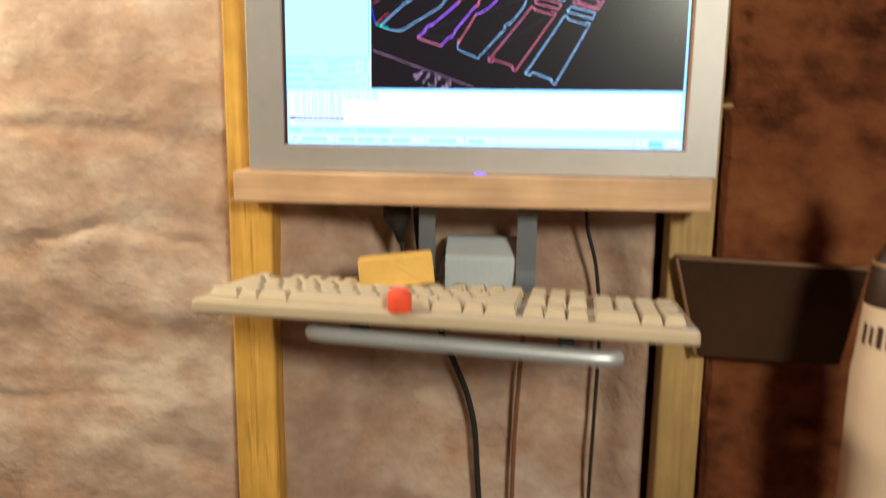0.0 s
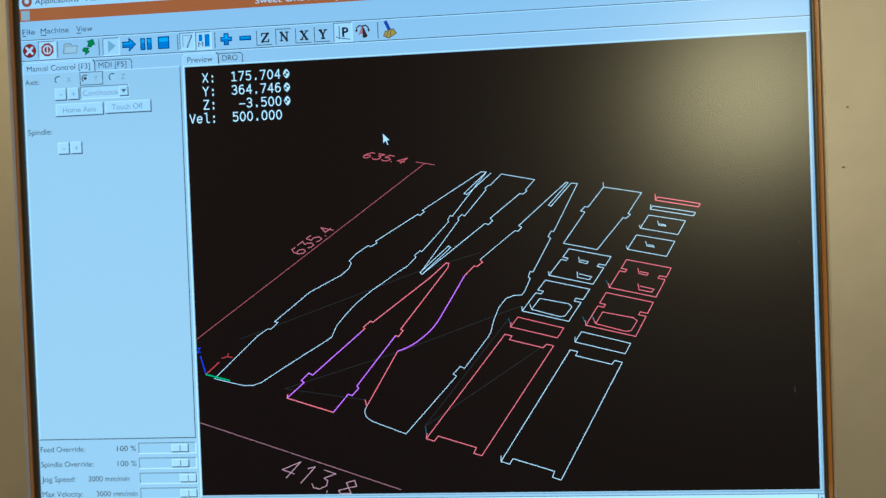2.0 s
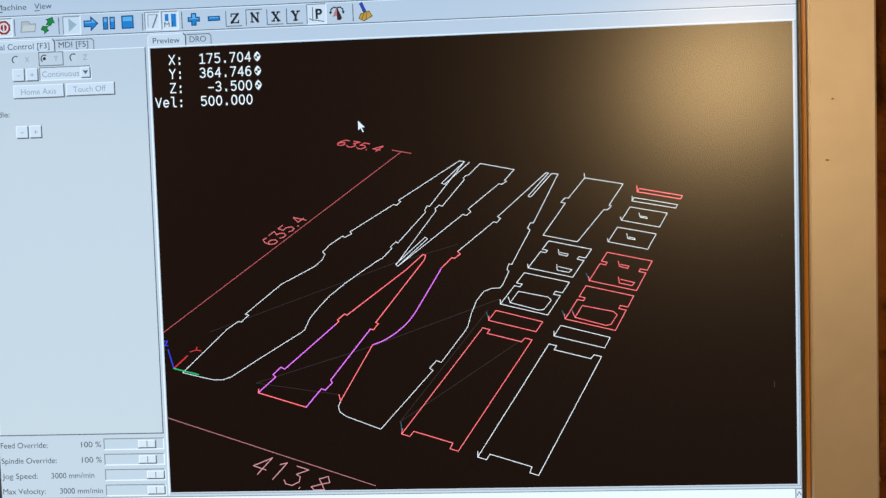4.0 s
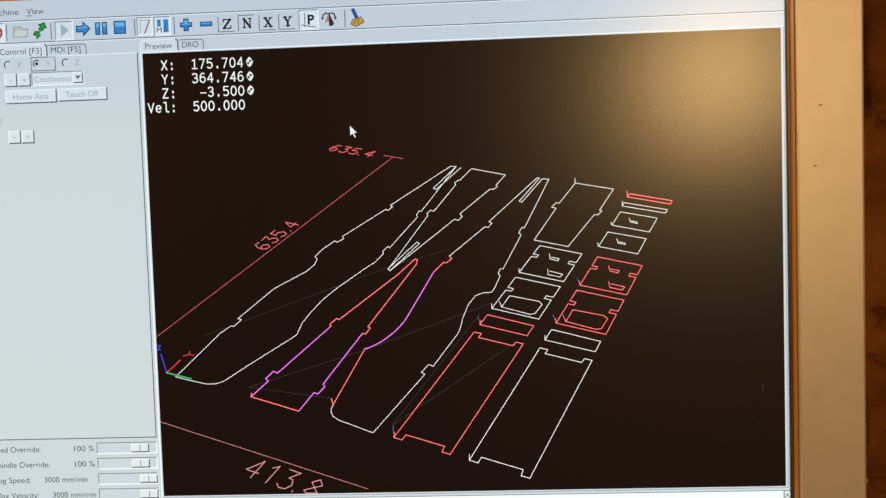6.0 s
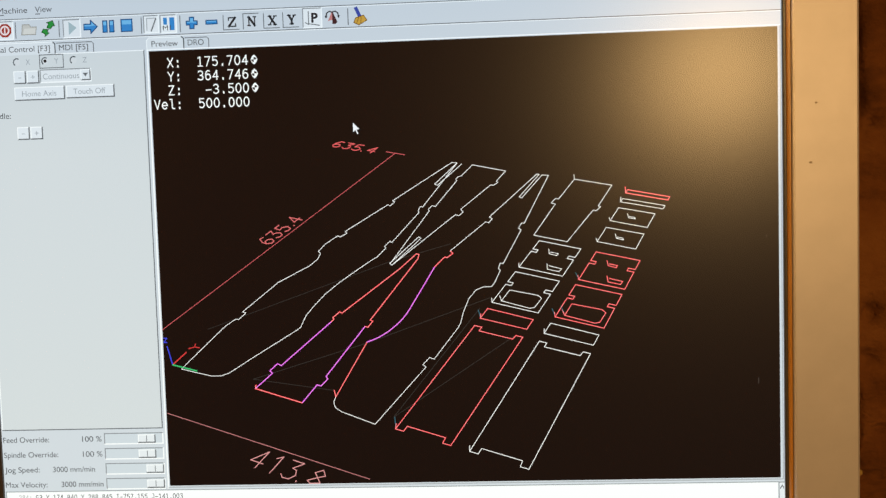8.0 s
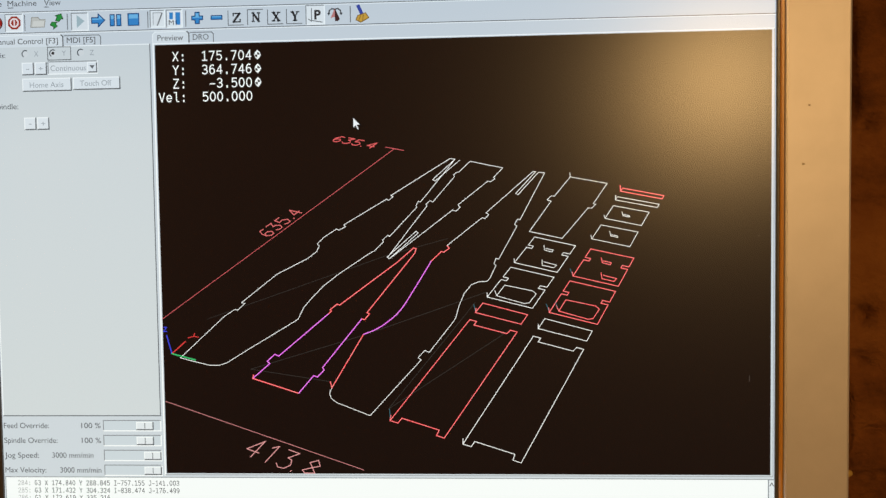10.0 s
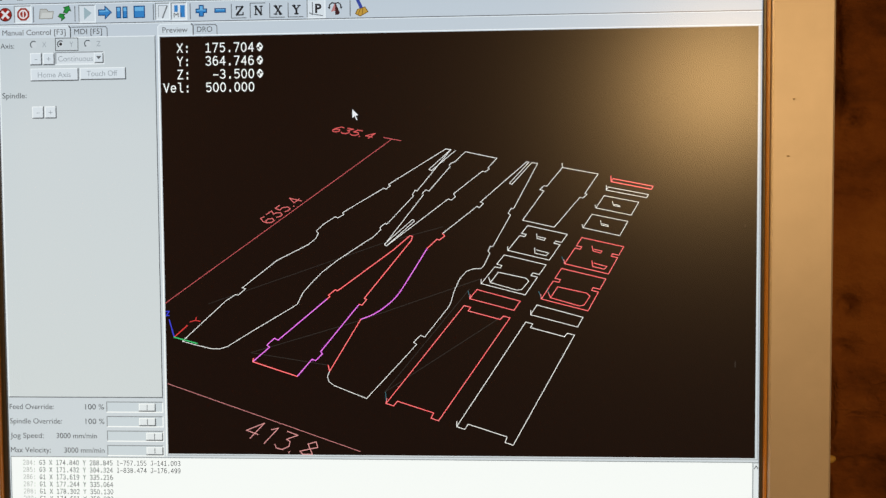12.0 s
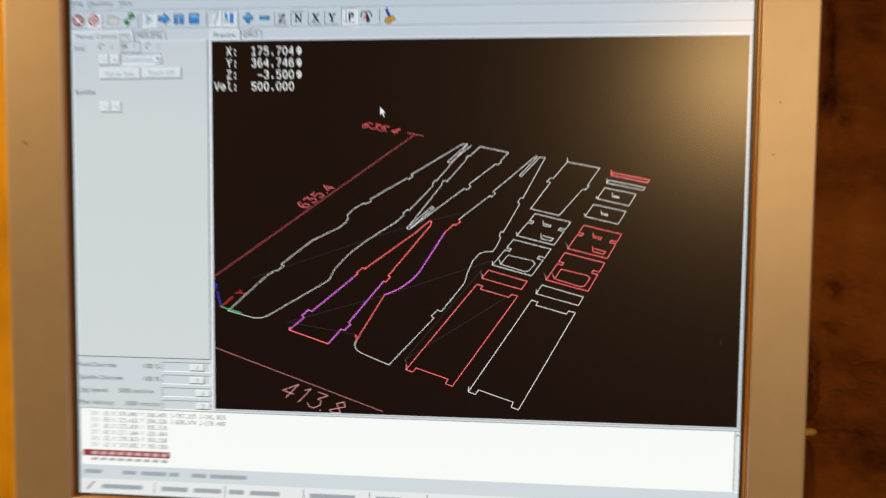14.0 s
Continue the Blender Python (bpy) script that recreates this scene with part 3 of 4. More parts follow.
flat("folder_icon", strokes([(97, 102), (74, 102), (76, 86), (87, 86), (90, 90), (99, 90), (97, 102)], 1.2), lit(150, 148, 140), 4)
flat("folder_icon", [[(76, 101), (96, 101), (100, 92), (79, 92)]], lit(214, 214, 208), 3)
flat("reload_icon", [[(116, 92), (119, 86), (116, 84), (126, 81), (129, 90), (126, 89), (122, 94)]], lit(28, 142, 62), 2)
flat("reload_icon", strokes([(116, 92), (119, 86), (116, 84), (126, 81), (129, 90), (126, 89), (122, 94), (116, 92)], 1.1) + strokes([(107, 99), (110, 94), (119, 95), (116, 97), (119, 101), (112, 106), (113, 102), (107, 99)], 1.1), lit(16, 74, 34), 3)
flat("reload_icon", [[(107, 99), (110, 94), (119, 95), (116, 97), (119, 101), (112, 106), (113, 102)]], lit(28, 142, 62), 2)
for u in (64, 136, 271, 334, 604):
    flat("separator", strokes([(u, 82), (u, 107)], 1.4), SHADE, 2)
raised(143, 81, 171, 109, lit(224, 230, 233), True)
flat("run_icon", [[(152, 105), (165, 94), (152, 84)]], lit(164, 186, 192), 4)


def outlined(name, polygon, fill, edge, layer=2, width=1.6):
    flat(name, [polygon], fill, layer)
    flat(name, strokes(polygon + polygon[:2], width), edge, layer + 1)


outlined("step_icon", [(177, 98), (188, 98), (188, 104), (199, 93.5), (188, 83), (188, 89), (177, 89)], BLUE, DEEP)
for u in (208, 219):
    outlined("pause_icon", rect(u, 85, u + 7, 103), BLUE, DEEP)
outlined("halt_icon", rect(238, 84, 256, 103), BLUE, DEEP)
raised(275, 80, 299, 107, PALE, True)
flat("skip_icon", [[(280, 103), (290, 103), (295, 96), (295, 84), (280, 84)]], lit(226, 230, 232), 4)
flat("skip_icon", strokes([(280, 103), (280, 84), (295, 84)], 1.3), MUTED, 5)
flat("skip_icon", strokes([(287, 104), (295, 85)], 2.0), SHADE, 5)
raised(302, 80, 328, 108, PALE, True)
flat("pause_icon", [rect(307, 84, 313, 95), rect(317, 84, 325, 104)], BLUE, 4)
write("M1", 306, 104, 13, 8, INK, 5)
outlined("zoom_icon", [(344, 91), (349.5, 91), (349.5, 85), (356.5, 85), (356.5, 91), (362, 91), (362, 97), (356.5, 97), (356.5, 103), (349.5, 103), (349.5, 97), (344, 97)], BLUE, DEEP)
outlined("zoom_icon", rect(376, 91, 394, 97), BLUE, DEEP)
# letters of the view buttons, with serifs: thick strokes, then thin ones, in parts of a letter's width and height
SERIF = {
    "Z": ([[(0.9, 1), (0.1, 0)]], [[(0.08, 0.72), (0.08, 1), (0.95, 1)], [(0.05, 0), (0.95, 0), (0.95, 0.28)]]),
    "X": ([[(0.15, 1), (0.85, 0)]], [[(0.82, 1), (0.15, 0)], [(0, 1), (0.35, 1)], [(0.65, 1), (1, 1)], [(0, 0), (0.35, 0)], [(0.65, 0), (1, 0)]]),
    "Y": ([[(0.15, 1), (0.5, 0.48), (0.5, 0)]], [[(0.85, 1), (0.5, 0.48)], [(0, 1), (0.35, 1)], [(0.68, 1), (1, 1)], [(0.28, 0), (0.72, 0)]]),
    "N": ([[(0.12, 1), (0.85, 0)]], [[(0.14, 0), (0.14, 1)], [(0.85, 0), (0.85, 1)], [(0, 1), (0.25, 1)], [(0.68, 1), (1, 1)], [(0, 0), (0.3, 0)]]),
}


def serif(sign, u, v, wide, high):
    for lines, width in zip(SERIF[sign], (3.5, 2.0)):
        for line in lines:
            flat("view_icon", strokes([(u + x * wide, v - y * high) for x, y in line], width), INK, 3)


for k, (sign, u) in enumerate((("Z", 417), ("N", 449), ("X", 482), ("Y", 513))):
    flat("axis_frame", strokes([(u - 13, 84), (u - 13, 107), (u + 12, 107)] if k != 1 else [(u - 13, 107), (u - 13, 83), (u + 12, 83)], 1.3), SHADE, 2)
    serif(sign, u - 5.5, 102, 13, 13.5)
raised(532, 79, 562, 109, PALE, True)
write("P", 545.5, 101, 10.5, 15, INK, 4, bold=0.035)
flat("axis_frame", strokes([(541, 84), (541, 103), (558, 106)], 1.4) + strokes([(536, 101), (541, 104)], 1.4), SHADE, 4)
flat("rotate_icon", [[(571, 102), *bow(579, 102, 8, 3.5, 180, 360, 6), (579, 84)]], lit(196, 128, 126), 2)
flat("rotate_icon", [[(579, 105), (584, 105), (587, 102), (579, 84)]], lit(64, 36, 40), 3)
flat("rotate_icon", strokes([(569, 93), (570, 88), (574, 85), (578, 86)], 1.9) + strokes([(589, 93), (588, 88), (584, 85), (580, 86)], 1.9), INK, 3)
flat("rotate_icon", [[(566.5, 92), (571.5, 92), (569, 96)], [(586.5, 92), (591.5, 92), (589, 96)]], INK, 3)
flat("clear_icon", strokes([(617, 82), (622, 93)], 5.5), lit(52, 74, 160), 2)
flat("clear_icon", [[(613, 104), (621, 108), (634, 101), (629, 93), (616, 97)]], lit(204, 158, 66), 3)
flat("clear_icon", strokes([(613, 104), (621, 108), (634, 101), (629, 93), (616, 97), (613, 104)], 1.2) + strokes([(617, 106), (621, 97)], 1.0) + strokes([(624, 106), (625, 96)], 1.0), lit(118, 86, 36), 4)
# lighter upper faces of the raised blue signs
SKY = lit(112, 184, 228)
for shine in (rect(209, 86, 214, 92), rect(220, 86, 225, 92), rect(239.5, 85.5, 254.5, 92), [(189.5, 92), (195.5, 92), (189.5, 86)], rect(178, 90.5, 189, 92.5),
              rect(350.5, 86.5, 355.5, 92), rect(345.5, 92, 360.5, 93.5), rect(377.5, 92, 392.5, 93.5)):
    flat("icon_shine", [shine], SKY, 3.5)

# left pane: tabs, axis controls, spindle
flat("tab", [[(2, 134), (127, 134), (127, 118), (124, 115), (6, 115), (2, 119)]], lit(219, 226, 230), 2)
flat("tab_edge", strokes([(2, 134), (2, 119), (6, 115), (124, 115)], 1.2), WHITE, 3)
flat("tab_edge", strokes([(124, 115), (127.5, 118), (127.5, 134)], 1.8), lit(70, 76, 80), 3)
flat("tab_edge", strokes([(130, 117), (188, 117), (191, 120), (191, 133)], 1.3), SHADE, 3)
write("Manual Control [F3]", 9, 129, 110, 9.5, PRINT)
write("MDI [F5]", 134, 129, 48, 9.5, PRINT)
patch("pane", 3, 134, 272, 747, lit(209, 216, 218), 1)
flat("pane_edge", strokes([(127, 134), (272, 134)], 1.4) + strokes([(3, 134), (3, 747)], 1.2), WHITE, 3)
flat("pane_edge", strokes([(273, 134), (273, 747.5), (3, 747.5)], 1.6), SHADE, 3)
write("Axis:", 5, 151, 24, 9, PRINT)
for u, sign, on in ((63, "X", False), (110, "Y", True), (157, "Z", False)):
    flat("radio_button", [disc(u, 145, 5.5)], lit(214, 219, 221), 2)
    flat("radio_button", strokes(disc(u, 145, 5.5, 10, 60, 230), 1.8), lit(90, 96, 100), 3)
    if on:
        flat("radio_dot", [disc(u, 145, 2.6)], INK, 4)
    write(sign, u + 15, 149.5, 7, 9, MUTED)
flat("focus_box", strokes([(101, 135), (140, 135), (140, 156), (101, 156), (101, 135)], 1.3), lit(96, 102, 106), 3)
raised(57, 160, 76, 179, GREYUI)
raised(79, 160, 98, 179, GREYUI)
write("-", 64, 173, 5, 9, MUTED, 4)
write("+", 85, 174, 7, 9, MUTED, 4)
raised(101, 159, 184, 179, lit(224, 230, 233), True)
write("Continuous", 105, 174, 60, 9.5, MUTED, 4)
raised(168, 161, 183, 177, GREYUI, layer=3)
flat("drop_arrow", [[(175.5, 172), (180, 166), (171, 166)]], SHADE, 5)
raised(57, 186, 139, 206, GREYUI)
raised(143, 186, 221, 205, GREYUI)
write("Home Axis", 69, 200.5, 57, 9.5, MUTED, 4)
write("Touch Off", 154, 199.5, 53, 9.5, MUTED, 4)
write("Spindle:", 6, 235, 42, 9.5, PRINT)
raised(58, 250, 77, 269, GREYUI)
raised(80, 250, 99, 269, GREYUI)
write("-", 65, 263, 5, 9, MUTED, 4)
write("+", 86, 264, 7, 9, MUTED, 4)

# sliders
for k, (title, width, value, start, wide, knob) in enumerate((("Feed Override:", 78, "100 %", 137, 33, 0), ("Spindle Override:", 92, "100 %", 137, 33, 0),
                                                            ("Jog Speed:", 59, "3000 mm/min", 85, 71, 1), ("Max Velocity:", 71, "3000 mm/min", 98, 71, 1))):
    v = 764 + 25.2 * k
    write(title, 3, v + 4.5, width, 9.5, PRINT)
    write(value, start, v + 4.5, wide, 9.5, PRINT)
    raised(175, v - 8.5, 273, v + 9, lit(204, 214, 220), True)
    u = 232 + knob * 12
    raised(u, v - 5.5, u + 28, v + 7, lit(226, 232, 235), layer=4)
    flat("slider_mark", strokes([(u + 14, v - 4), (u + 14, v + 5)], 1.2), SHADE, 6)

# program listing
patch("listing", 3, 852, 1266, 966, WHITE, 1)
flat("pane_edge", strokes([(3, 966), (3, 851.5), (1266, 851.5)], 1.3), lit(140, 146, 150), 3)
PROGRAM = (("284:", "G3 X 174.840 Y 288.845 I-757.155 J-141.003"), ("285:", "G3 X 171.432 Y 304.324 I-838.474 J-176.499"), ("286:", "G1 X 173.619 Y 335.216"),
           ("287:", "G1 X 177.244 Y 335.064"), ("288:", "G1 X 178.302 Y 350.130"), ("289:", "G1 X 174.681 Y 350.283"))
for k, (number, words) in enumerate(PROGRAM):
    typed("listing_number", number, 23.5, 865.5 + 12.6 * k, 5.95, 7.8, 0.95, lit(176, 178, 178))
    typed("listing_line", words, 52.5, 865.5 + 12.6 * k, 5.95, 7.8, 1.0, lit(84, 86, 88))
patch("listing_mark", 8, 935.5, 188, 948, lit(140, 52, 58), 2)
for k in range(9):
    patch("listing_sign", 26 + 18 * k, 938.5, 26 + 18 * k + 13, 945, lit(212, 172, 174), 3)
    patch("listing_sign", 26 + 18 * k, 951.5, 26 + 18 * k + 13, 957, lit(170, 174, 176), 3)
raised(1267, 852, 1277, 966, GREYUI, True)
flat("scroll_arrow", strokes([(1269, 862), (1272, 857), (1275, 862)], 1.2), INK, 5)
patch("status_bar", 0, 968, 1278, 993, lit(206, 216, 224))
for u0, u1 in ((10, 46), (90, 118), (128, 180), (186, 206), (232, 262), (270, 344)):
    patch("status_word", u0, 976, u1, 984, lit(160, 168, 176), 2)
patch("task_bar", 0, 994, 1280, 1024, lit(228, 232, 236))
for u0, u1 in ((46, 130), (170, 224), (236, 292), (308, 338), (350, 410), (470, 560), (600, 650)):
    patch("task_title", u0, 1005, u1, 1014, lit(158, 166, 176), 2)
for u in (156, 300, 458, 588, 700):
    flat("separator", strokes([(u, 998), (u, 1020)], 1.4), SHADE, 2)
flat("task_icon", strokes([(16, 1016), (28, 1002)], 3), lit(90, 100, 110), 2)
patch("pager", 1128, 998, 1170, 1021, lit(236, 240, 244), 2)
flat("separator", strokes([(1128, 998), (1128, 1021)], 2) + strokes([(1150, 998), (1150, 1021)], 2), lit(90, 96, 110), 3)
patch("pager", 1172, 1000, 1216, 1021, lit(150, 168, 190), 2)
patch("waste_bin", 1238, 1000, 1262, 1022, lit(214, 168, 140), 2)

# preview: tabs, black field
flat("tab", [[(278, 134), (338, 134), (338, 118), (335, 115), (282, 115), (278, 119)]], lit(219, 226, 230), 2)
flat("tab_edge", strokes([(278, 134), (278, 119), (282, 115), (335, 115)], 1.2), WHITE, 3)
flat("tab_edge", strokes([(335, 115), (338.5, 118), (338.5, 134)], 1.8), lit(70, 76, 80), 3)
flat("tab_edge", strokes([(341, 117), (376, 117), (379, 120), (379, 133)], 1.3), SHADE, 3)
write("Preview", 286, 129, 43, 9.5, lit(80, 86, 90))
write("DRO", 345, 129, 26, 9.5, lit(80, 86, 90))
flat("pane_edge", strokes([(278, 134), (1274, 134)], 1.8) + strokes([(278.5, 134), (278.5, 848)], 2.2), WHITE, 3)
flat("pane_edge", strokes([(1274, 134), (1274, 847), (278, 847)], 1.2), lit(160, 166, 170), 3)
patch("preview_field", 281, 136, 1270, 844.5, BLACKUI, 2)

# position read-out
LIGHT = lit(240, 242, 238, 1.1)
for k, words in enumerate(("  X:  175.704", "  Y:  364.746", "  Z:   -3.500", "Vel:  500.000")):
    base = 162.5 + 22 * k
    typed("readout_line", words, 285, base, 12.1, 14.2, 1.9, LIGHT, 4)
    if k < 3:
        v = base - 7
        flat("home_mark", [[(451, v - 8), (454.5, v - 4.6), (456.6, v), (454.5, v + 4.6), (451, v + 8), (447.5, v + 4.6), (445.4, v), (447.5, v - 4.6)]], LIGHT, 4)
        flat("home_mark", [[(450.6, v), *disc(450.6, v, 4.0, 6, 0, 90)], [(450.6, v), *disc(450.6, v, 4.0, 6, 180, 270)]], BLACKUI, 5)

# tool paths: outlines in millimetres on the machine bed, seen in the software's own perspective
BED = np.array([[1.350533, 1.054437, 295.652], [-0.225454, 0.147780, 643.360], [0.000925662, -0.000362999, 1.0]])


def on_bed(a, b):
    p = BED @ (a, b, 1)
    return p[0] / p[2], p[1] / p[2]


CUT, DONE, FAST = lit(238, 239, 237, 1.12), lit(244, 66, 74, 1.1), lit(218, 78, 226, 1.08)
DIM, RAPID, AQUA = lit(214, 96, 100), lit(50, 50, 48), lit(56, 108, 122)
# overexposed middle of the bright lines, put in as a paler second stroke
CORE = {DONE: lit(255, 168, 166, 1.1), FAST: lit(246, 168, 240, 1.1)}


def outline(points, mat, width=1.9, layer=5, name="tool_path"):
    line = [on_bed(a, b) for a, b in points]
    if mat in CORE:
        flat(name, strokes(line, width * 0.24), CORE[mat], layer + 1)
    return flat(name, strokes(line, width * (0.74 if mat in CORE else 0.54)), mat, layer)


def curved(points, steps=5):
    """A smooth line through the points."""
    pts, out = [Vector(p) for p in points], []
    for k in range(len(pts) - 1):
        p0, p1, p2, p3 = pts[max(k - 1, 0)], pts[k], pts[k + 1], pts[min(k + 2, len(pts) - 1)]
        for j in range(steps):
            t = j / steps
            out.append(tuple(0.5 * (2 * p1 + (p2 - p0) * t + (2 * p0 - 5 * p1 + 4 * p2 - p3) * t * t + (3 * p1 - p0 - 3 * p2 + p3) * t ** 3)))
    return out + [tuple(pts[-1])]


# the two long fuselage sides and their doubler strips
outline([(-2, 14), (83, 6), (100, 8), (101, 12), (116, 11), (116, 6), (189, 6), (241, 20), (260, 20), (274, 15), (278, 9), (298, 7), (326, 10), (324, 15), (337, 18), (341, 13),
         (439, 28), (437, 33), (451, 33), (453, 28), (618, 50), (620, 59)], CUT)
outline([(620, 59), (452, 80), (453, 76), (439, 79), (434, 83), (338, 90), (340, 86), (325, 86), (321, 90), (295, 91), (283, 88), (222, 79), (190, 77), (161, 79), (139, 82),
         (124, 87), (116, 90), (109, 89), (45, 74), (21, 69), (12, 67), (5, 62), (1, 53), (-1, 32), (-2, 14)], CUT)
outline([(620, 59), (531, 61), (529, 67), (619, 68)], CUT)
outline([(286, 116), (444, 95), (449, 91), (462, 91), (460, 97), (556, 88), (561, 84), (571, 84), (575, 87), (622, 86), (620, 146), (578, 147), (575, 151), (562, 149), (562, 144),
         (467, 136), (460, 143), (447, 142), (448, 136), (284, 120), (286, 116)], CUT)
outline([(287, 115), (367, 117), (364, 122), (288, 120)], CUT)
outline([(2, 110), (31, 111), (33, 106), (47, 106), (46, 112), (140, 117)], FAST, 2.4)
outline([(140, 117), (146, 117), (148, 114), (162, 115), (161, 119), (280, 134), (323, 136), (323, 140), (312, 144), (161, 158), (160, 162), (147, 163), (147, 159)], DONE, 2.4)
outline([(147, 159), (49, 168), (46, 172), (33, 172), (33, 167), (2, 169)], FAST, 2.4)
outline([(2, 169), (2, 110), (7, 107)], DONE, 2.6)
outline([(32, 189), (24, 196), (121, 177)], DONE, 2.3)
outline(curved([(121, 177), (135, 185), (156, 190.5), (185, 192), (234, 185), (302, 174)]), FAST, 2.4)
outline([(302, 174), (330, 175), (330, 179), (343, 181), (348, 175)], DONE, 2.4)
outline([(348, 175), (444, 186), (443, 191), (457, 191), (460, 185), (628, 197), (628, 201), (539, 201), (537, 206), (628, 206), (630, 216)], CUT)
outline([(630, 216), (461, 239), (461, 235), (444, 237), (441, 242), (344, 254), (344, 250), (330, 253), (327, 257), (296, 262), (286, 262), (281, 253), (271, 247), (249, 247),
         (220, 253), (196, 260), (187, 261), (122, 262), (123, 256), (108, 255), (106, 260), (3, 255), (6, 214), (9, 205), (14, 200), (17, 198), (24, 196)], CUT)

# bottom panels, bulkheads and small strips, in two columns
for b, mat in ((277, DONE), (357.5, CUT)):
    outline([(5, b), (5, b + 9), (13, b + 9), (13, b + 51), (5, b + 52), (5, b + 60.5), (199, b + 60.5), (199, b + 52), (191, b + 51), (191, b + 9), (199, b + 9), (199, b), (5, b), (12, b - 3)], mat, 2.1)
    outline([(215.5, b), (238, b), (237, b + 59), (215.5, b + 59), (215.5, b), (224, b - 3)], mat, 2.0)
for b, mat in ((276.5, CUT), (358, DONE)):
    for a, span in ((252.5, 78.5), (344, 77)):
        outline([(a, b), (a + 45, b), (a + 45, b + 7.5), (a + 52, b + 7.5), (a + 52, b), (a + span, b), (a + span, b + 60), (a + 52, b + 60), (a + 52, b + 51), (a + 45, b + 51),
                 (a + 45, b + 60), (a, b + 60), (a, b), (a + 9, b - 4)], mat, 2.0)
    outline([(270, b + 3), (260, b + 9.5), (287, b + 9.5), (289, b + 47), (284, b + 53), (262, b + 52), (258, b + 47), (260, b + 9.5)], mat, 1.9)
    outline([(404, b + 20), (392, b + 25), (391, b + 36), (397, b + 36), (397, b + 25)], mat, 1.9)
    outline([(366, b + 31), (353, b + 36), (353, b + 52), (361, b + 53), (362, b + 35)], mat, 1.9)
outline([(433, 264), (537, 260), (538, 253), (554, 254), (555, 259), (632, 259), (633, 320), (555, 321), (554, 325), (539, 323), (539, 318), (433, 313), (433, 264)], CUT)
outline([(632, 259), (648, 253)], CUT)
for a, b in ((449, 351), (516, 350.5)):
    outline([(a, b), (a + 45, b), (a + 46, b + 54), (a, b + 54), (a, b), (a + 9, b - 4)], CUT)
    outline([(a + 31, b + 17), (a + 19, b + 22), (a + 19, b + 32), (a + 23, b + 30), (a + 23, b + 22)], CUT)
outline([(581, 348), (593, 348), (594, 412), (582, 412), (581, 348), (597, 344)], CUT)
outline([(614, 347), (626, 347), (626, 412), (614, 412), (614, 347), (634, 341)], DONE, 2.4)

# rapid moves, plunge marks and the axes
outline([(70, -9), (291, 113), (366, 167)], RAPID, 1.5, 3, "rapid_path")
outline([(32, 189), (14, 98), (118, 177), (262, 271)], RAPID, 1.7, 3, "rapid_path")
outline([(19, 267), (235, 268)], RAPID, 1.7, 3, "rapid_path")
outline([(19, 267), (198, 328)], RAPID, 1.7, 3, "rapid_path")
for a, b in ((5, 277), (215.5, 277), (252.5, 358), (262, 366), (344, 358)):
    outline([(a + 4, b - 2), (a + 15, b - 9)], AQUA, 2.2, 6, "plunge_mark")
u, v = on_bed(0, 0)
flat("axis_line", strokes([(u, v), (u - 8, v - 30)], 2.0), lit(60, 70, 220), 5)
flat("axis_line", strokes([(u - 13, v - 44), (u - 8, v - 44), (u - 13, v - 37), (u - 8, v - 37)], 1.6), lit(60, 70, 220), 5)
flat("axis_line", strokes([(u, v), on_bed(23.8, -1.8)], 2.0), lit(214, 60, 60), 5)
flat("axis_line", strokes([on_bed(31, -4), on_bed(36, 0), on_bed(41, -3)], 1.5) + strokes([on_bed(36, 0), on_bed(37, 6)], 1.5), lit(214, 60, 60), 5)
flat("axis_line", strokes([(u, v), on_bed(1.8, 31.8)], 2.2), lit(60, 190, 110), 6)

# dimensions
outline([(48, -58), (617, -56.5)], DIM, 1.8, 4, "dimension_line")
outline([(617, -74), (617, -38)], DIM, 2.0, 4, "dimension_line")
outline([(-66, 51), (-64.5, 288)], lit(218, 140, 142), 1.7, 4, "dimension_line")
DIGIT = {
    "6": [[(0.95, 0.95), (0.5, 1.0), (0.08, 0.62), (0.0, 0.25), (0.3, 0.0), (0.75, 0.02), (1.0, 0.28), (0.75, 0.52), (0.3, 0.5), (0.0, 0.25)]],
    "3": [[(0.05, 1.0), (0.95, 1.0), (0.45, 0.6), (0.8, 0.55), (1.0, 0.3), (0.75, 0.03), (0.3, 0.0), (0.0, 0.15)]],
    "5": [[(0.9, 1.0), (0.15, 1.0), (0.05, 0.55), (0.6, 0.62), (1.0, 0.35), (0.75, 0.03), (0.3, 0.0), (0.0, 0.12)]],
    "4": [[(0.72, 0.0), (0.72, 1.0), (0.0, 0.32), (1.0, 0.32)]],
    "1": [[(0.25, 0.8), (0.6, 1.0), (0.6, 0.0)]],
    "8": [[(0.5, 0.55), (0.1, 0.75), (0.5, 1.0), (0.9, 0.75), (0.5, 0.55), (0.0, 0.27), (0.5, 0.0), (1.0, 0.27), (0.5, 0.55)]],
    ".": [[(0.0, 0.0), (0.0, 0.07)]],
}


def number(digits, start, along_a, base, height, mat, width=1.45, pitch=20.0):
    """Stroke lettering on the bed, read along a or along b."""
    at = start
    for d in digits:
        wide = 14.0 if d != "." else 0.5
        for line in DIGIT[d]:
            pts = []
            for x, y in line:
                run, rise = at + x * wide, base + y * height
                u_, v_ = on_bed(run, rise) if along_a else on_bed(rise, run)
                pts.append((u_, min(v_, 843.5)))
            flat("dimension_figure", strokes(pts, width), mat, 5)
        at += pitch if d != "." else 9.0


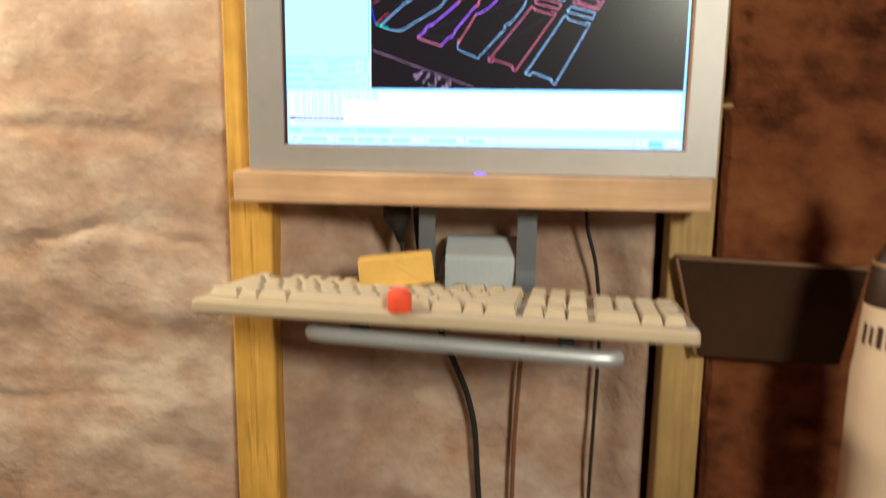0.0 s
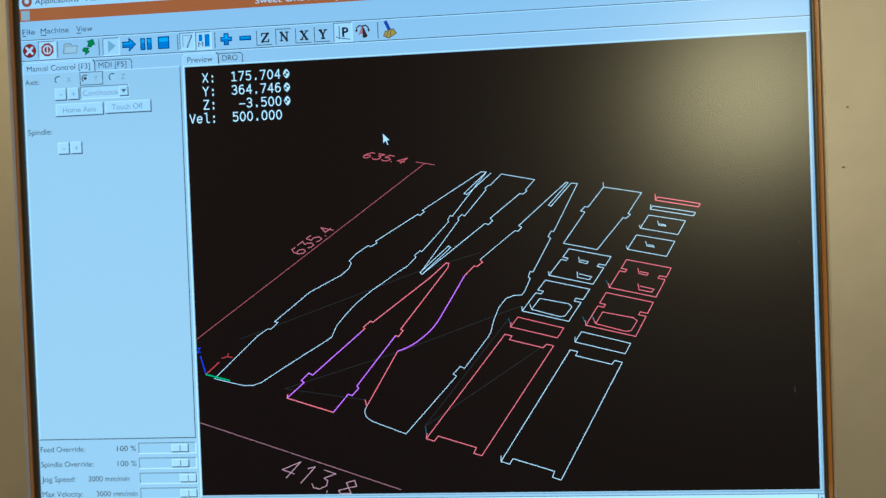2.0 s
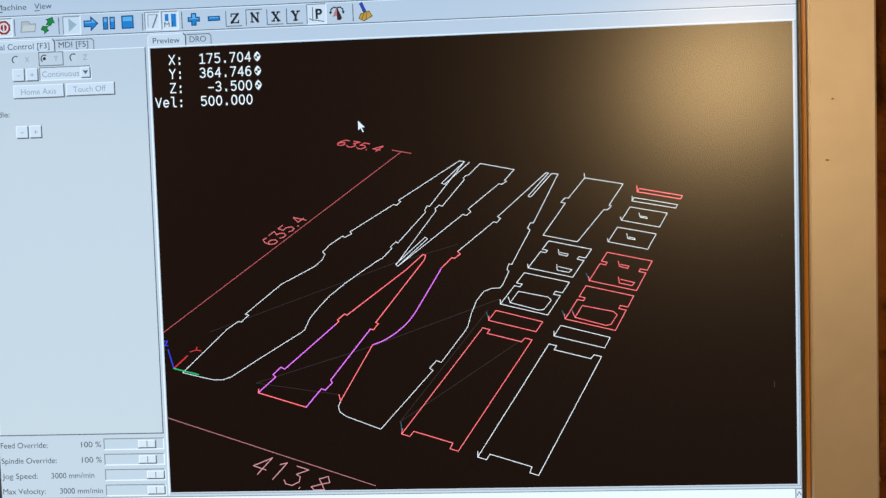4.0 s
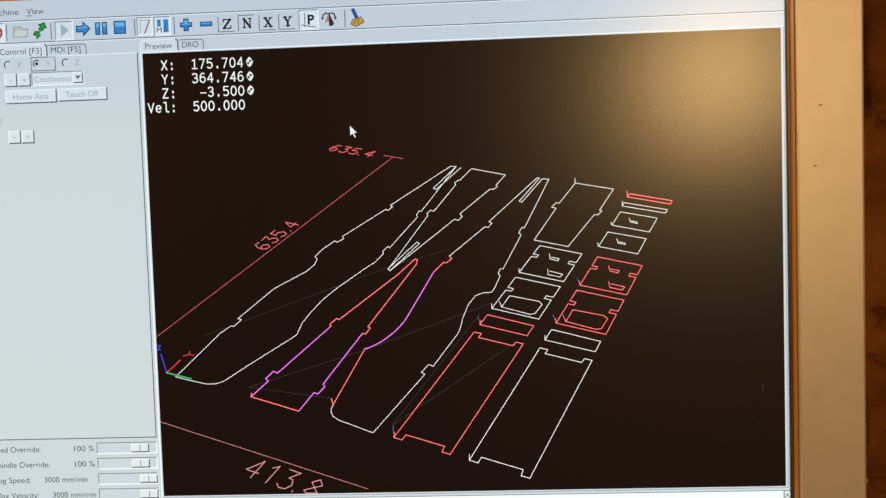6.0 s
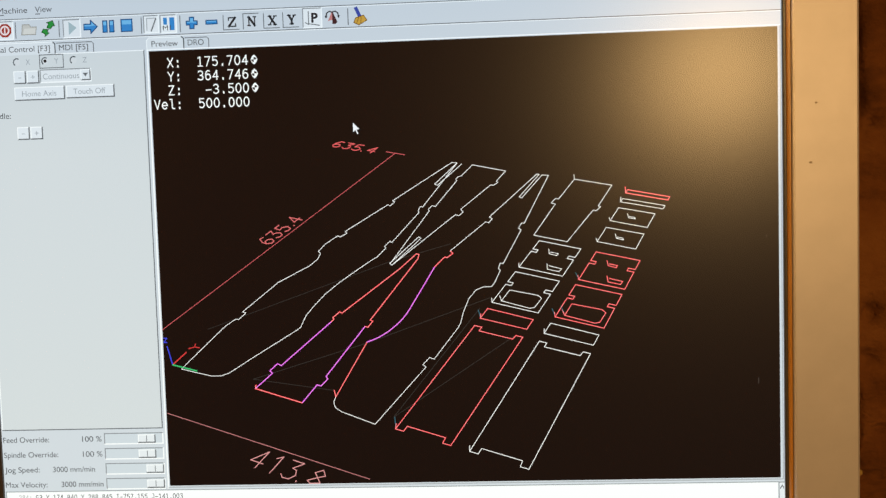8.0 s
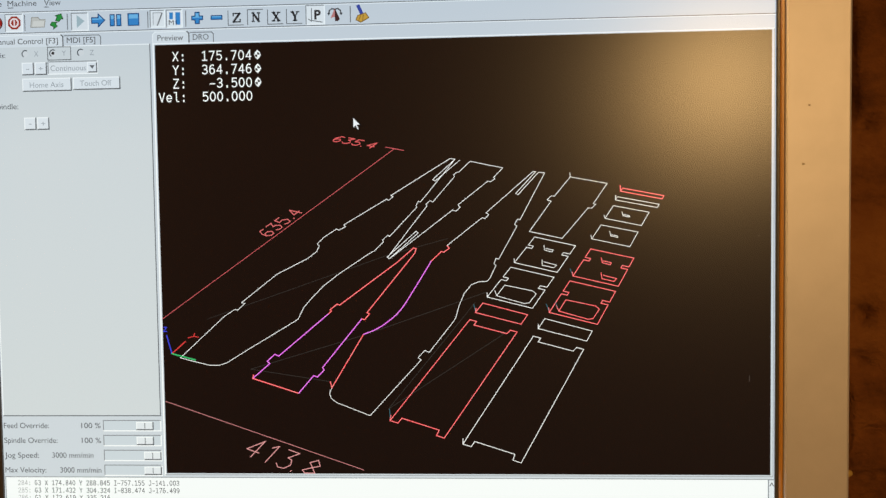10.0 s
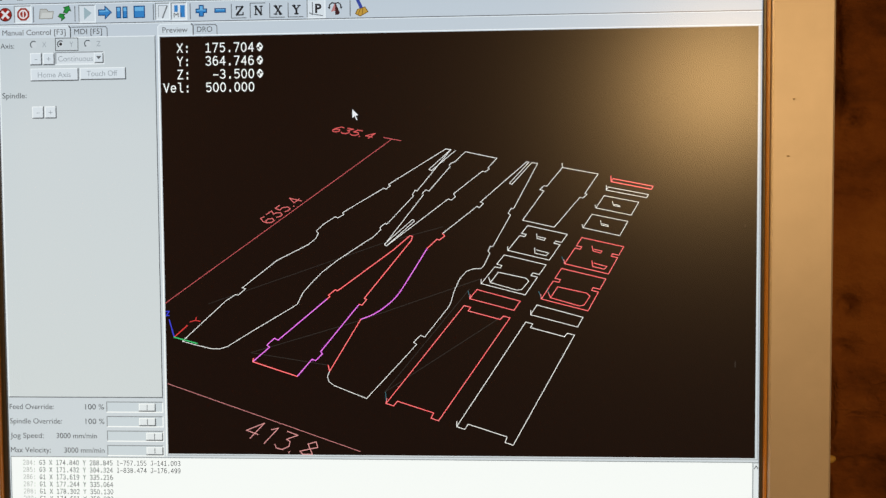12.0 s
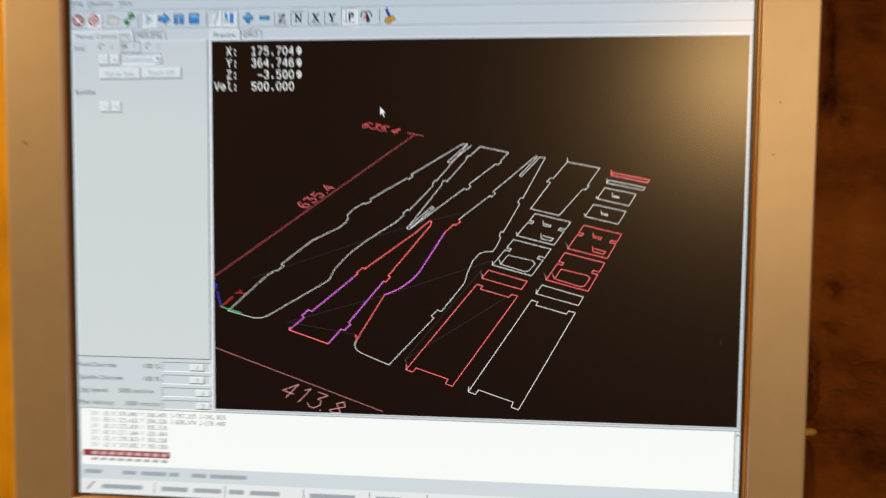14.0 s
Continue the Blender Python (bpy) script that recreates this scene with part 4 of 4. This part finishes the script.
number("635.4", 268, True, -64, -22, lit(226, 112, 112))
number("635.4", -176, False, 602, 25, lit(226, 96, 96))
number("413.8", 171, False, -94.5, 23, lit(220, 152, 152), pitch=18.5)

# pointer
flat("pointer", [[(605.5, 260), (605.5, 277), (609.5, 273.5), (612.5, 280), (615, 279), (612, 272.5), (617, 272)]], lit(244, 246, 248), 7)
flat("pointer", strokes([(605.5, 260), (605.5, 277), (609.5, 273.5), (612.5, 280), (615, 279), (612, 272.5), (617, 272), (605.5, 260)], 0.9), INK, 8)

# dust specks and a fine scratch on the glass
for k, (u, v, w, h) in enumerate(((1236, 683, 1.2, 10), (1250, 458, 1.6, 3), (1168, 330, 22, 1.3), (576, 378, 2, 2), (1214, 224, 2, 2.4), (1236, 246, 1.6, 2))):
    patch("dust_speck", u, v, u + w, v + h, lit(64, 58, 54) if k < 2 else lit(20, 18, 17), 3)

# ---- keyboard tray under the rail ----
tray = thing("keyboard_tray", 0, 0.0, -0.1600, "brushed steel keyboard tray hung from the rail on two grey brackets", "tray")
TR = Vector((0, 0, -0.1600))


plate = part("plate", block(-0.150, 0.142, -0.140, 0.0, -0.004, 0.0, 0.001), BLACK, tray, "thin dark plate")
plate.location, plate.rotation_euler = (0, 0.046, 0.0005), (radians(-6), 0, radians(-4.4))
front = Matrix.Translation((-0.010, -0.1180, 0.0)) @ Matrix.Rotation(radians(-4.8), 4, "Z")
rod = tube([front @ Vector(p) for p in ((-0.131, 0.008, 0.001), (-0.122, 0.001, 0.001), (-0.08, -0.001, 0.0005), (0.0, -0.002, -0.001), (0.09, -0.001, -0.0035), (0.121, 0.001, -0.0045), (0.132, 0.008, -0.0045))], 0.0070, 16)
part("front_rod", rod, STEEL, tray, "bright steel front rod", smooth=True)
for x in (-0.09, 0.09):
    p = front @ Vector((x, 0.004, 0.002))
    part("rod_clamp", block(p.x - 0.006, p.x + 0.006, p.y - 0.002, p.y + 0.030, p.z - 0.004, p.z + 0.0085, 0.0015), BLACK, tray, "small black clamp")
for x, wide in ((-0.0545, 0.0095), (0.0470, 0.0108)):
    # a bent strap: straight above, curling forward under the tray
    strap, w = bmesh.new(), wide
    line = [(0.0335, -0.0587), (0.0335, -0.1200)] + [(0.0335 - 0.018 * (1 - math.cos(radians(a))), -0.1200 - 0.026 * math.sin(radians(a))) for a in (15, 30, 45, 60, 75, 90)]
    rings = [[strap.verts.new((x + sx * (w - 0.0012 * abs(side)), y_ + side * 0.0019, z_ - TR.z)) for sx, side in ((-1, -1), (1, -1), (1, 1), (-1, 1))] for y_, z_ in line]
    for lo_, hi_ in zip(rings, rings[1:]):
        for k in range(4):
            strap.faces.new((lo_[k], lo_[(k + 1) % 4], hi_[(k + 1) % 4], hi_[k]))
    strap.faces.new(rings[0])
    strap.faces.new(rings[-1])
    bmesh.ops.recalc_face_normals(strap, faces=strap.faces)
    part("bracket", strap, GREY, tray, "grey painted bent strap")


# ---- keyboard ----
keyboard = thing("keyboard", -0.030, -0.145, -0.1400, "worn beige computer keyboard lying on the steel tray", "keyboard")
keyboard.matrix_world = pose(-0.030, -0.145, -0.1400 + SCREEN_Z, -6.0, 0.4, -4.4) @ Matrix.Scale(0.945, 4)


def wedge(x0, x1, y0, y1, z0, front, back, bevel):
    bm = block(x0, x1, y0, y1, z0, z0 + 1)
    for vert in bm.verts:
        if vert.co.z > z0 + 0.5:
            vert.co.z = z0 + (front if vert.co.y < (y0 + y1) / 2 else back)
    bmesh.ops.bevel(bm, geom=list(bm.edges), offset=bevel, segments=2, affect="EDGES", profile=0.5)
    return bm


part("case", wedge(-0.2205, 0.2205, 0.0, 0.152, 0.0, 0.0125, 0.0165, 0.003), BEIGE, keyboard, "beige plastic case")
part("badge", wedge(0.2065, 0.219, 0.002, 0.012, 0.0122, 0.0008, 0.0008, 0.0002), STEEL, keyboard, "small silver badge")


def keycap(width, depth):
    """A key with a narrower dished top."""
    bm = bmesh.new()
    w, d, h = width / 2, depth / 2, 0.0085
    rings = []
    for inset, z, back in ((0.0, 0.0, 0.0), (0.0006, 0.003, 0.0), (0.0024, h - 0.0006, 0.0008), (0.0031, h, 0.0008)):
        rings.append([bm.verts.new((sx * (w - inset), sy * (d - inset) + back, z)) for sx, sy in ((-1, -1), (1, -1), (1, 1), (-1, 1))])
    for lo, hi in zip(rings, rings[1:]):
        for k in range(4):
            bm.faces.new((lo[k], lo[(k + 1) % 4], hi[(k + 1) % 4], hi[k]))
    mid = bm.verts.new((0, 0.0008, h - 0.0007))
    for k in range(4):
        bm.faces.new((rings[-1][k], rings[-1][(k + 1) % 4], mid))
    return bm


KEY_MESH = {}
UNIT = 0.0188


def key(u, row, width=1.0, depth=1.0):
    """One key: u in key widths from the left, rows from the front."""
    size = (width, depth)
    if size not in KEY_MESH:
        KEY_MESH[size] = mesh_of("key", keycap(width * UNIT - 0.0012, depth * UNIT - 0.0012), KEYCAP)
    ob = new("key", KEY_MESH[size])
    ob.parent = keyboard
    y = 0.026 + (row + (depth - 1) / 2) * UNIT + (0.006 if row > 4.5 else 0.0)
    ob.location = (-0.2115 + (u + width / 2) * UNIT, y, 0.0126 + 0.0265 * (y - 0.01))


for w_row, row in (((1.5, 1, 1.5, 7, 1.5, 1, 1.5), 0), ((2.25, *[1] * 10, 2.75), 1), ((1.75, *[1] * 11, 2.25), 2), ((1.5, *[1] * 12, 1.5), 3), ((*[1] * 13, 2), 4)):
    at = 0.0
    for w in w_row:
        key(at, row, w)
        at += w
for at in (0, 2, 3, 4, 5, 6.5, 7.5, 8.5, 9.5, 11, 12, 13, 14, 15.25, 16.25, 17.25):
    key(at, 5)
for at in (15.25, 16.25, 17.25):
    key(at, 3)
    key(at, 4)
    key(at, 0)
key(16.25, 1)
for at, row, w, d in ((18.5, 0, 2, 1), (20.5, 0, 1, 1), (18.5, 1, 1, 1), (19.5, 1, 1, 1), (20.5, 1, 1, 1), (18.5, 2, 1, 1), (19.5, 2, 1, 1), (20.5, 2, 1, 1), (18.5, 3, 1, 1),
                      (19.5, 3, 1, 1), (20.5, 3, 1, 1), (18.5, 4, 1, 1), (19.5, 4, 1, 1), (20.5, 4, 1, 1), (21.5, 4, 1, 1), (21.5, 2, 1, 2), (21.5, 0, 1, 2)):
    key(at, row, w, d)

# ---- small things by the keyboard ----
foam = tagged(part("foam_block", block(-0.0350, 0.0350, -0.017, 0.017, 0, 0.0280, 0.0012), AMBER, None), "yellow-orange foam block lying on the keyboard keys", "block")
foam.matrix_world = pose(-0.0755, -0.026, SCREEN_Z - 0.1310, -4, -6, 9)
cap = tagged(part("bottle_cap", lathe([(0.0096, 0), (0.0100, 0.001), (0.0100, 0.012), (0.0092, 0.0165), (0.0060, 0.0190), (0.0015, 0.0195)], 28), RED, None, smooth=True), "bright orange-red plastic cap standing on the keyboard edge", "cap")
cap.matrix_world = pose(-0.0575, -0.1335, SCREEN_Z - 0.1290)

part("crease", tube([(-0.004, -0.0172, 0.0235), (0.006, -0.0173, 0.0165), (0.017, -0.0172, 0.0080)], 0.0007, 6), plain("pale_foam", (0.80, 0.60, 0.16), 0.8), foam, "pale diagonal crease", smooth=True)

supply = thing("power_supply", 0.0005, 0.058, -0.1505, "off-white plastic power supply box with a sloping top behind the keyboard", "power supply")
bm = bmesh.new()
profile = [(-0.021, 0.0), (-0.021, 0.032), (-0.0203, 0.0350), (-0.0185, 0.0375), (0.003, 0.0500), (0.0065, 0.0515), (0.010, 0.052), (0.021, 0.052), (0.021, 0.0)]
ends = [[bm.verts.new((x, y, z)) for y, z in profile] for x in (-0.0365, 0.0365)]
count = len(profile)
for k in range(count):
    bm.faces.new((ends[0][k], ends[0][(k + 1) % count], ends[1][(k + 1) % count], ends[1][k]))
bm.faces.new(list(reversed(ends[0])))
bm.faces.new(ends[1])
bmesh.ops.recalc_face_normals(bm, faces=bm.faces)
part("housing", bm, CARD, supply)
part("wall_plate", block(-0.020, 0.020, 0.0205, 0.040, 0.004, 0.050, 0.001), GREY, supply)


def cable(name, points, radius, label, mat=BLACK):
    first = Vector(points[0])
    ob = part(name, tube([Vector(p) - first for p in points], radius), mat, None, smooth=True)
    ob.matrix_world = pose(first.x, first.y, first.z + SCREEN_Z)
    return tagged(ob, label, "cable")


# plugs and leads below the monitor
plug = thing("cable_plug", -0.088, 0.050, -0.058, "black moulded plug hanging behind the rail", "plug")
bm = bmesh.new()
rings = [[bm.verts.new((sx * w + bend, sy * d, z)) for sx, sy in ((-0.7, -1), (0.7, -1), (1, -0.6), (1, 0.6), (0.7, 1), (-0.7, 1), (-1, 0.6), (-1, -0.6))]
         for z, w, d, bend in ((0.0, 0.0135, 0.010, 0), (-0.018, 0.0138, 0.010, 0), (-0.024, 0.0120, 0.009, 0.0005), (-0.034, 0.0062, 0.0055, 0.002), (-0.046, 0.0034, 0.0034, 0.004))]
for lo, hi in zip(rings, rings[1:]):
    for k in range(8):
        bm.faces.new((lo[k], lo[(k + 1) % 8], hi[(k + 1) % 8], hi[k]))
bm.faces.new(rings[0])
bm.faces.new(rings[-1])
bmesh.ops.recalc_face_normals(bm, faces=bm.faces)
part("plug_body", bm, BLACK, plug, smooth=True)
part("lead", tube([(0.004, 0, -0.044), (0.007, 0.0, -0.058), (0.012, 0.004, -0.105)], 0.0026), BLACK, plug, smooth=True)
for z in (-0.026, -0.030, -0.034):
    part("grip_rib", lathe([(0.0105 + (z + 0.026) * 0.75, z - 0.0007), (0.0105 + (z + 0.026) * 0.75, z + 0.0007)], 12), BLACK, plug)
cable("hanging_cable", [(-0.068, 0.050, -0.04), (-0.067, 0.058, -0.10), (-0.054, 0.064, -0.17), (-0.030, 0.072, -0.235), (-0.010, 0.078, -0.29), (-0.001, 0.080, -0.36), (0.004, 0.082, -0.55), (-0.03, 0.084, -0.9), (-0.05, 0.05, -1.215)], 0.0034, "thick black cord hanging down the wall")
cable("hanging_cable", [(0.106, 0.052, -0.045), (0.110, 0.066, -0.085), (0.122, 0.076, -0.13), (0.129, 0.080, -0.20), (0.128, 0.082, -0.30), (0.126, 0.084, -0.42), (0.12, 0.084, -0.8), (0.13, 0.05, -1.217)], 0.0021, "thin dark cord hanging down the wall")
cable("hanging_cable", [(0.046, 0.040, -0.176), (0.046, 0.074, -0.22), (0.042, 0.082, -0.30), (0.040, 0.083, -0.40), (0.04, 0.084, -0.8), (0.045, 0.05, -1.216)], 0.0026, "brown cord hanging below the tray", plain("brown_cord", (0.20, 0.085, 0.03), 0.6))

cable("loose_wire", [(-0.037, 0.050, -0.112), (-0.041, 0.030, -0.122), (-0.040, 0.006, -0.1275), (-0.035, -0.010, -0.1275), (-0.039, -0.020, -0.1255), (-0.034, -0.026, -0.1265)], 0.0019, "short dark wire lying between foam block and power supply")

# ---- dark board beside the keyboard ----
board = bmesh.new()
rows = []
for y in (0.0, 0.0135):
    rows.append([board.verts.new((x, y, z)) for x, z in ((-0.067, -0.094), (0.070, -0.098), (0.088, 0.0), (-0.092, 0.006))])
board.faces.new(rows[0])
board.faces.new(list(reversed(rows[1])))
for k in range(4):
    board.faces.new((rows[0][(k + 1) % 4], rows[0][k], rows[1][k], rows[1][(k + 1) % 4]))
bmesh.ops.bevel(board, geom=list(board.edges), offset=0.0012, segments=2, affect="EDGES")
dark_board = tagged(part("dark_board", board, DARK, None), "dark brown tapered board fixed to the pine post", "board")
# light caught by the board's edges, put into the colour of thin strips
for vert_a, vert_b in (((-0.0925, 0.0062), (0.0885, 0.0002)), ((-0.0925, 0.0062), (-0.0672, -0.0935))):
    edge = tube([(vert_a[0], 0.0005, vert_a[1] - 0.0012), ((vert_a[0] + vert_b[0]) / 2, 0.0005, (vert_a[1] + vert_b[1]) / 2 - 0.0012), (vert_b[0], 0.0005, vert_b[1] - 0.0012)], 0.0021, 8)
    part("lit_edge", edge, plain("lit_brown_edge", (0.17, 0.095, 0.038), 0.6), dark_board, "lighter brown edge, painted as catching the light", smooth=True)
dark_board.matrix_world = pose(0.2845, 0.0155, SCREEN_Z - 0.1100)

# ---- bottle on a small shelf ----
slab_y = -0.405
shelf = tagged(part("shelf_board", block(-0.13, 0.13, -0.045, 0.12, -0.02, 0.0, 0.002), SHELFWOOD, None), "dark timber shelf board", "shelf")
shelf.matrix_world = pose(0.440, -0.085, SCREEN_Z + slab_y)
bottle = thing("glue_bottle", 0.3565, -0.085, slab_y, "cream plastic squeeze bottle with a dark brown shoulder on the shelf", "bottle")
part("body", lathe([(0.030, 0), (0.0325, 0.004), (0.0335, 0.02), (0.0335, 0.216), (0.0333, 0.224), (0.0326, 0.230), (0.0318, 0.236), (0.0285, 0.286), (0.0250, 0.316), (0.0165, 0.334), (0.0125, 0.341), (0.0120, 0.350)], 40), CREAM, bottle, "cream plastic body", smooth=True)
part("shoulder_label", lathe([(0.0288, 0.2840), (0.0290, 0.2855), (0.0255, 0.3165), (0.0172, 0.3340), (0.0165, 0.3345)], 40), LABEL, bottle, "dark brown printed shoulder", smooth=True)
# highlight on the shoulder's edge, put in as a gold-brown ring
part("lit_rim", lathe([(0.0255, 0.3165), (0.0260, 0.3170), (0.0252, 0.3195), (0.0240, 0.3195)], 40), plain("lit_rim_gold", (0.40, 0.26, 0.09), 0.35, 0.3), bottle, "gold-brown ring, painted highlight of the shoulder's edge", smooth=True)
part("cap", lathe([(0.0165, 0.345), (0.0172, 0.347), (0.0172, 0.368), (0.0140, 0.374), (0.0065, 0.400), (0.003, 0.404)], 28), plain("pink_cap", (0.62, 0.30, 0.20), 0.4), bottle, "pale pinkish nozzle cap", smooth=True)
for k, (wide, tall) in enumerate(((0.0016, 0.0085), (0.0013, 0.0075), (0.0020, 0.0090), (0.0020, 0.0090), (0.0016, 0.0090))):
    a = radians(190 + 14 * k)
    bar = block(-wide, wide, -0.0008, 0.0008, -tall, tall, 0.0004)
    bmesh.ops.transform(bar, verts=bar.verts, matrix=Matrix.Translation((0.0304 * math.cos(a), 0.0304 * math.sin(a), 0.2600)) @ Matrix.Rotation(a + math.pi / 2, 4, "Z") @ Matrix.Rotation(radians(-4), 4, "X"))
    part("print_bar", bar, LABEL, bottle, "dark brown printed mark")
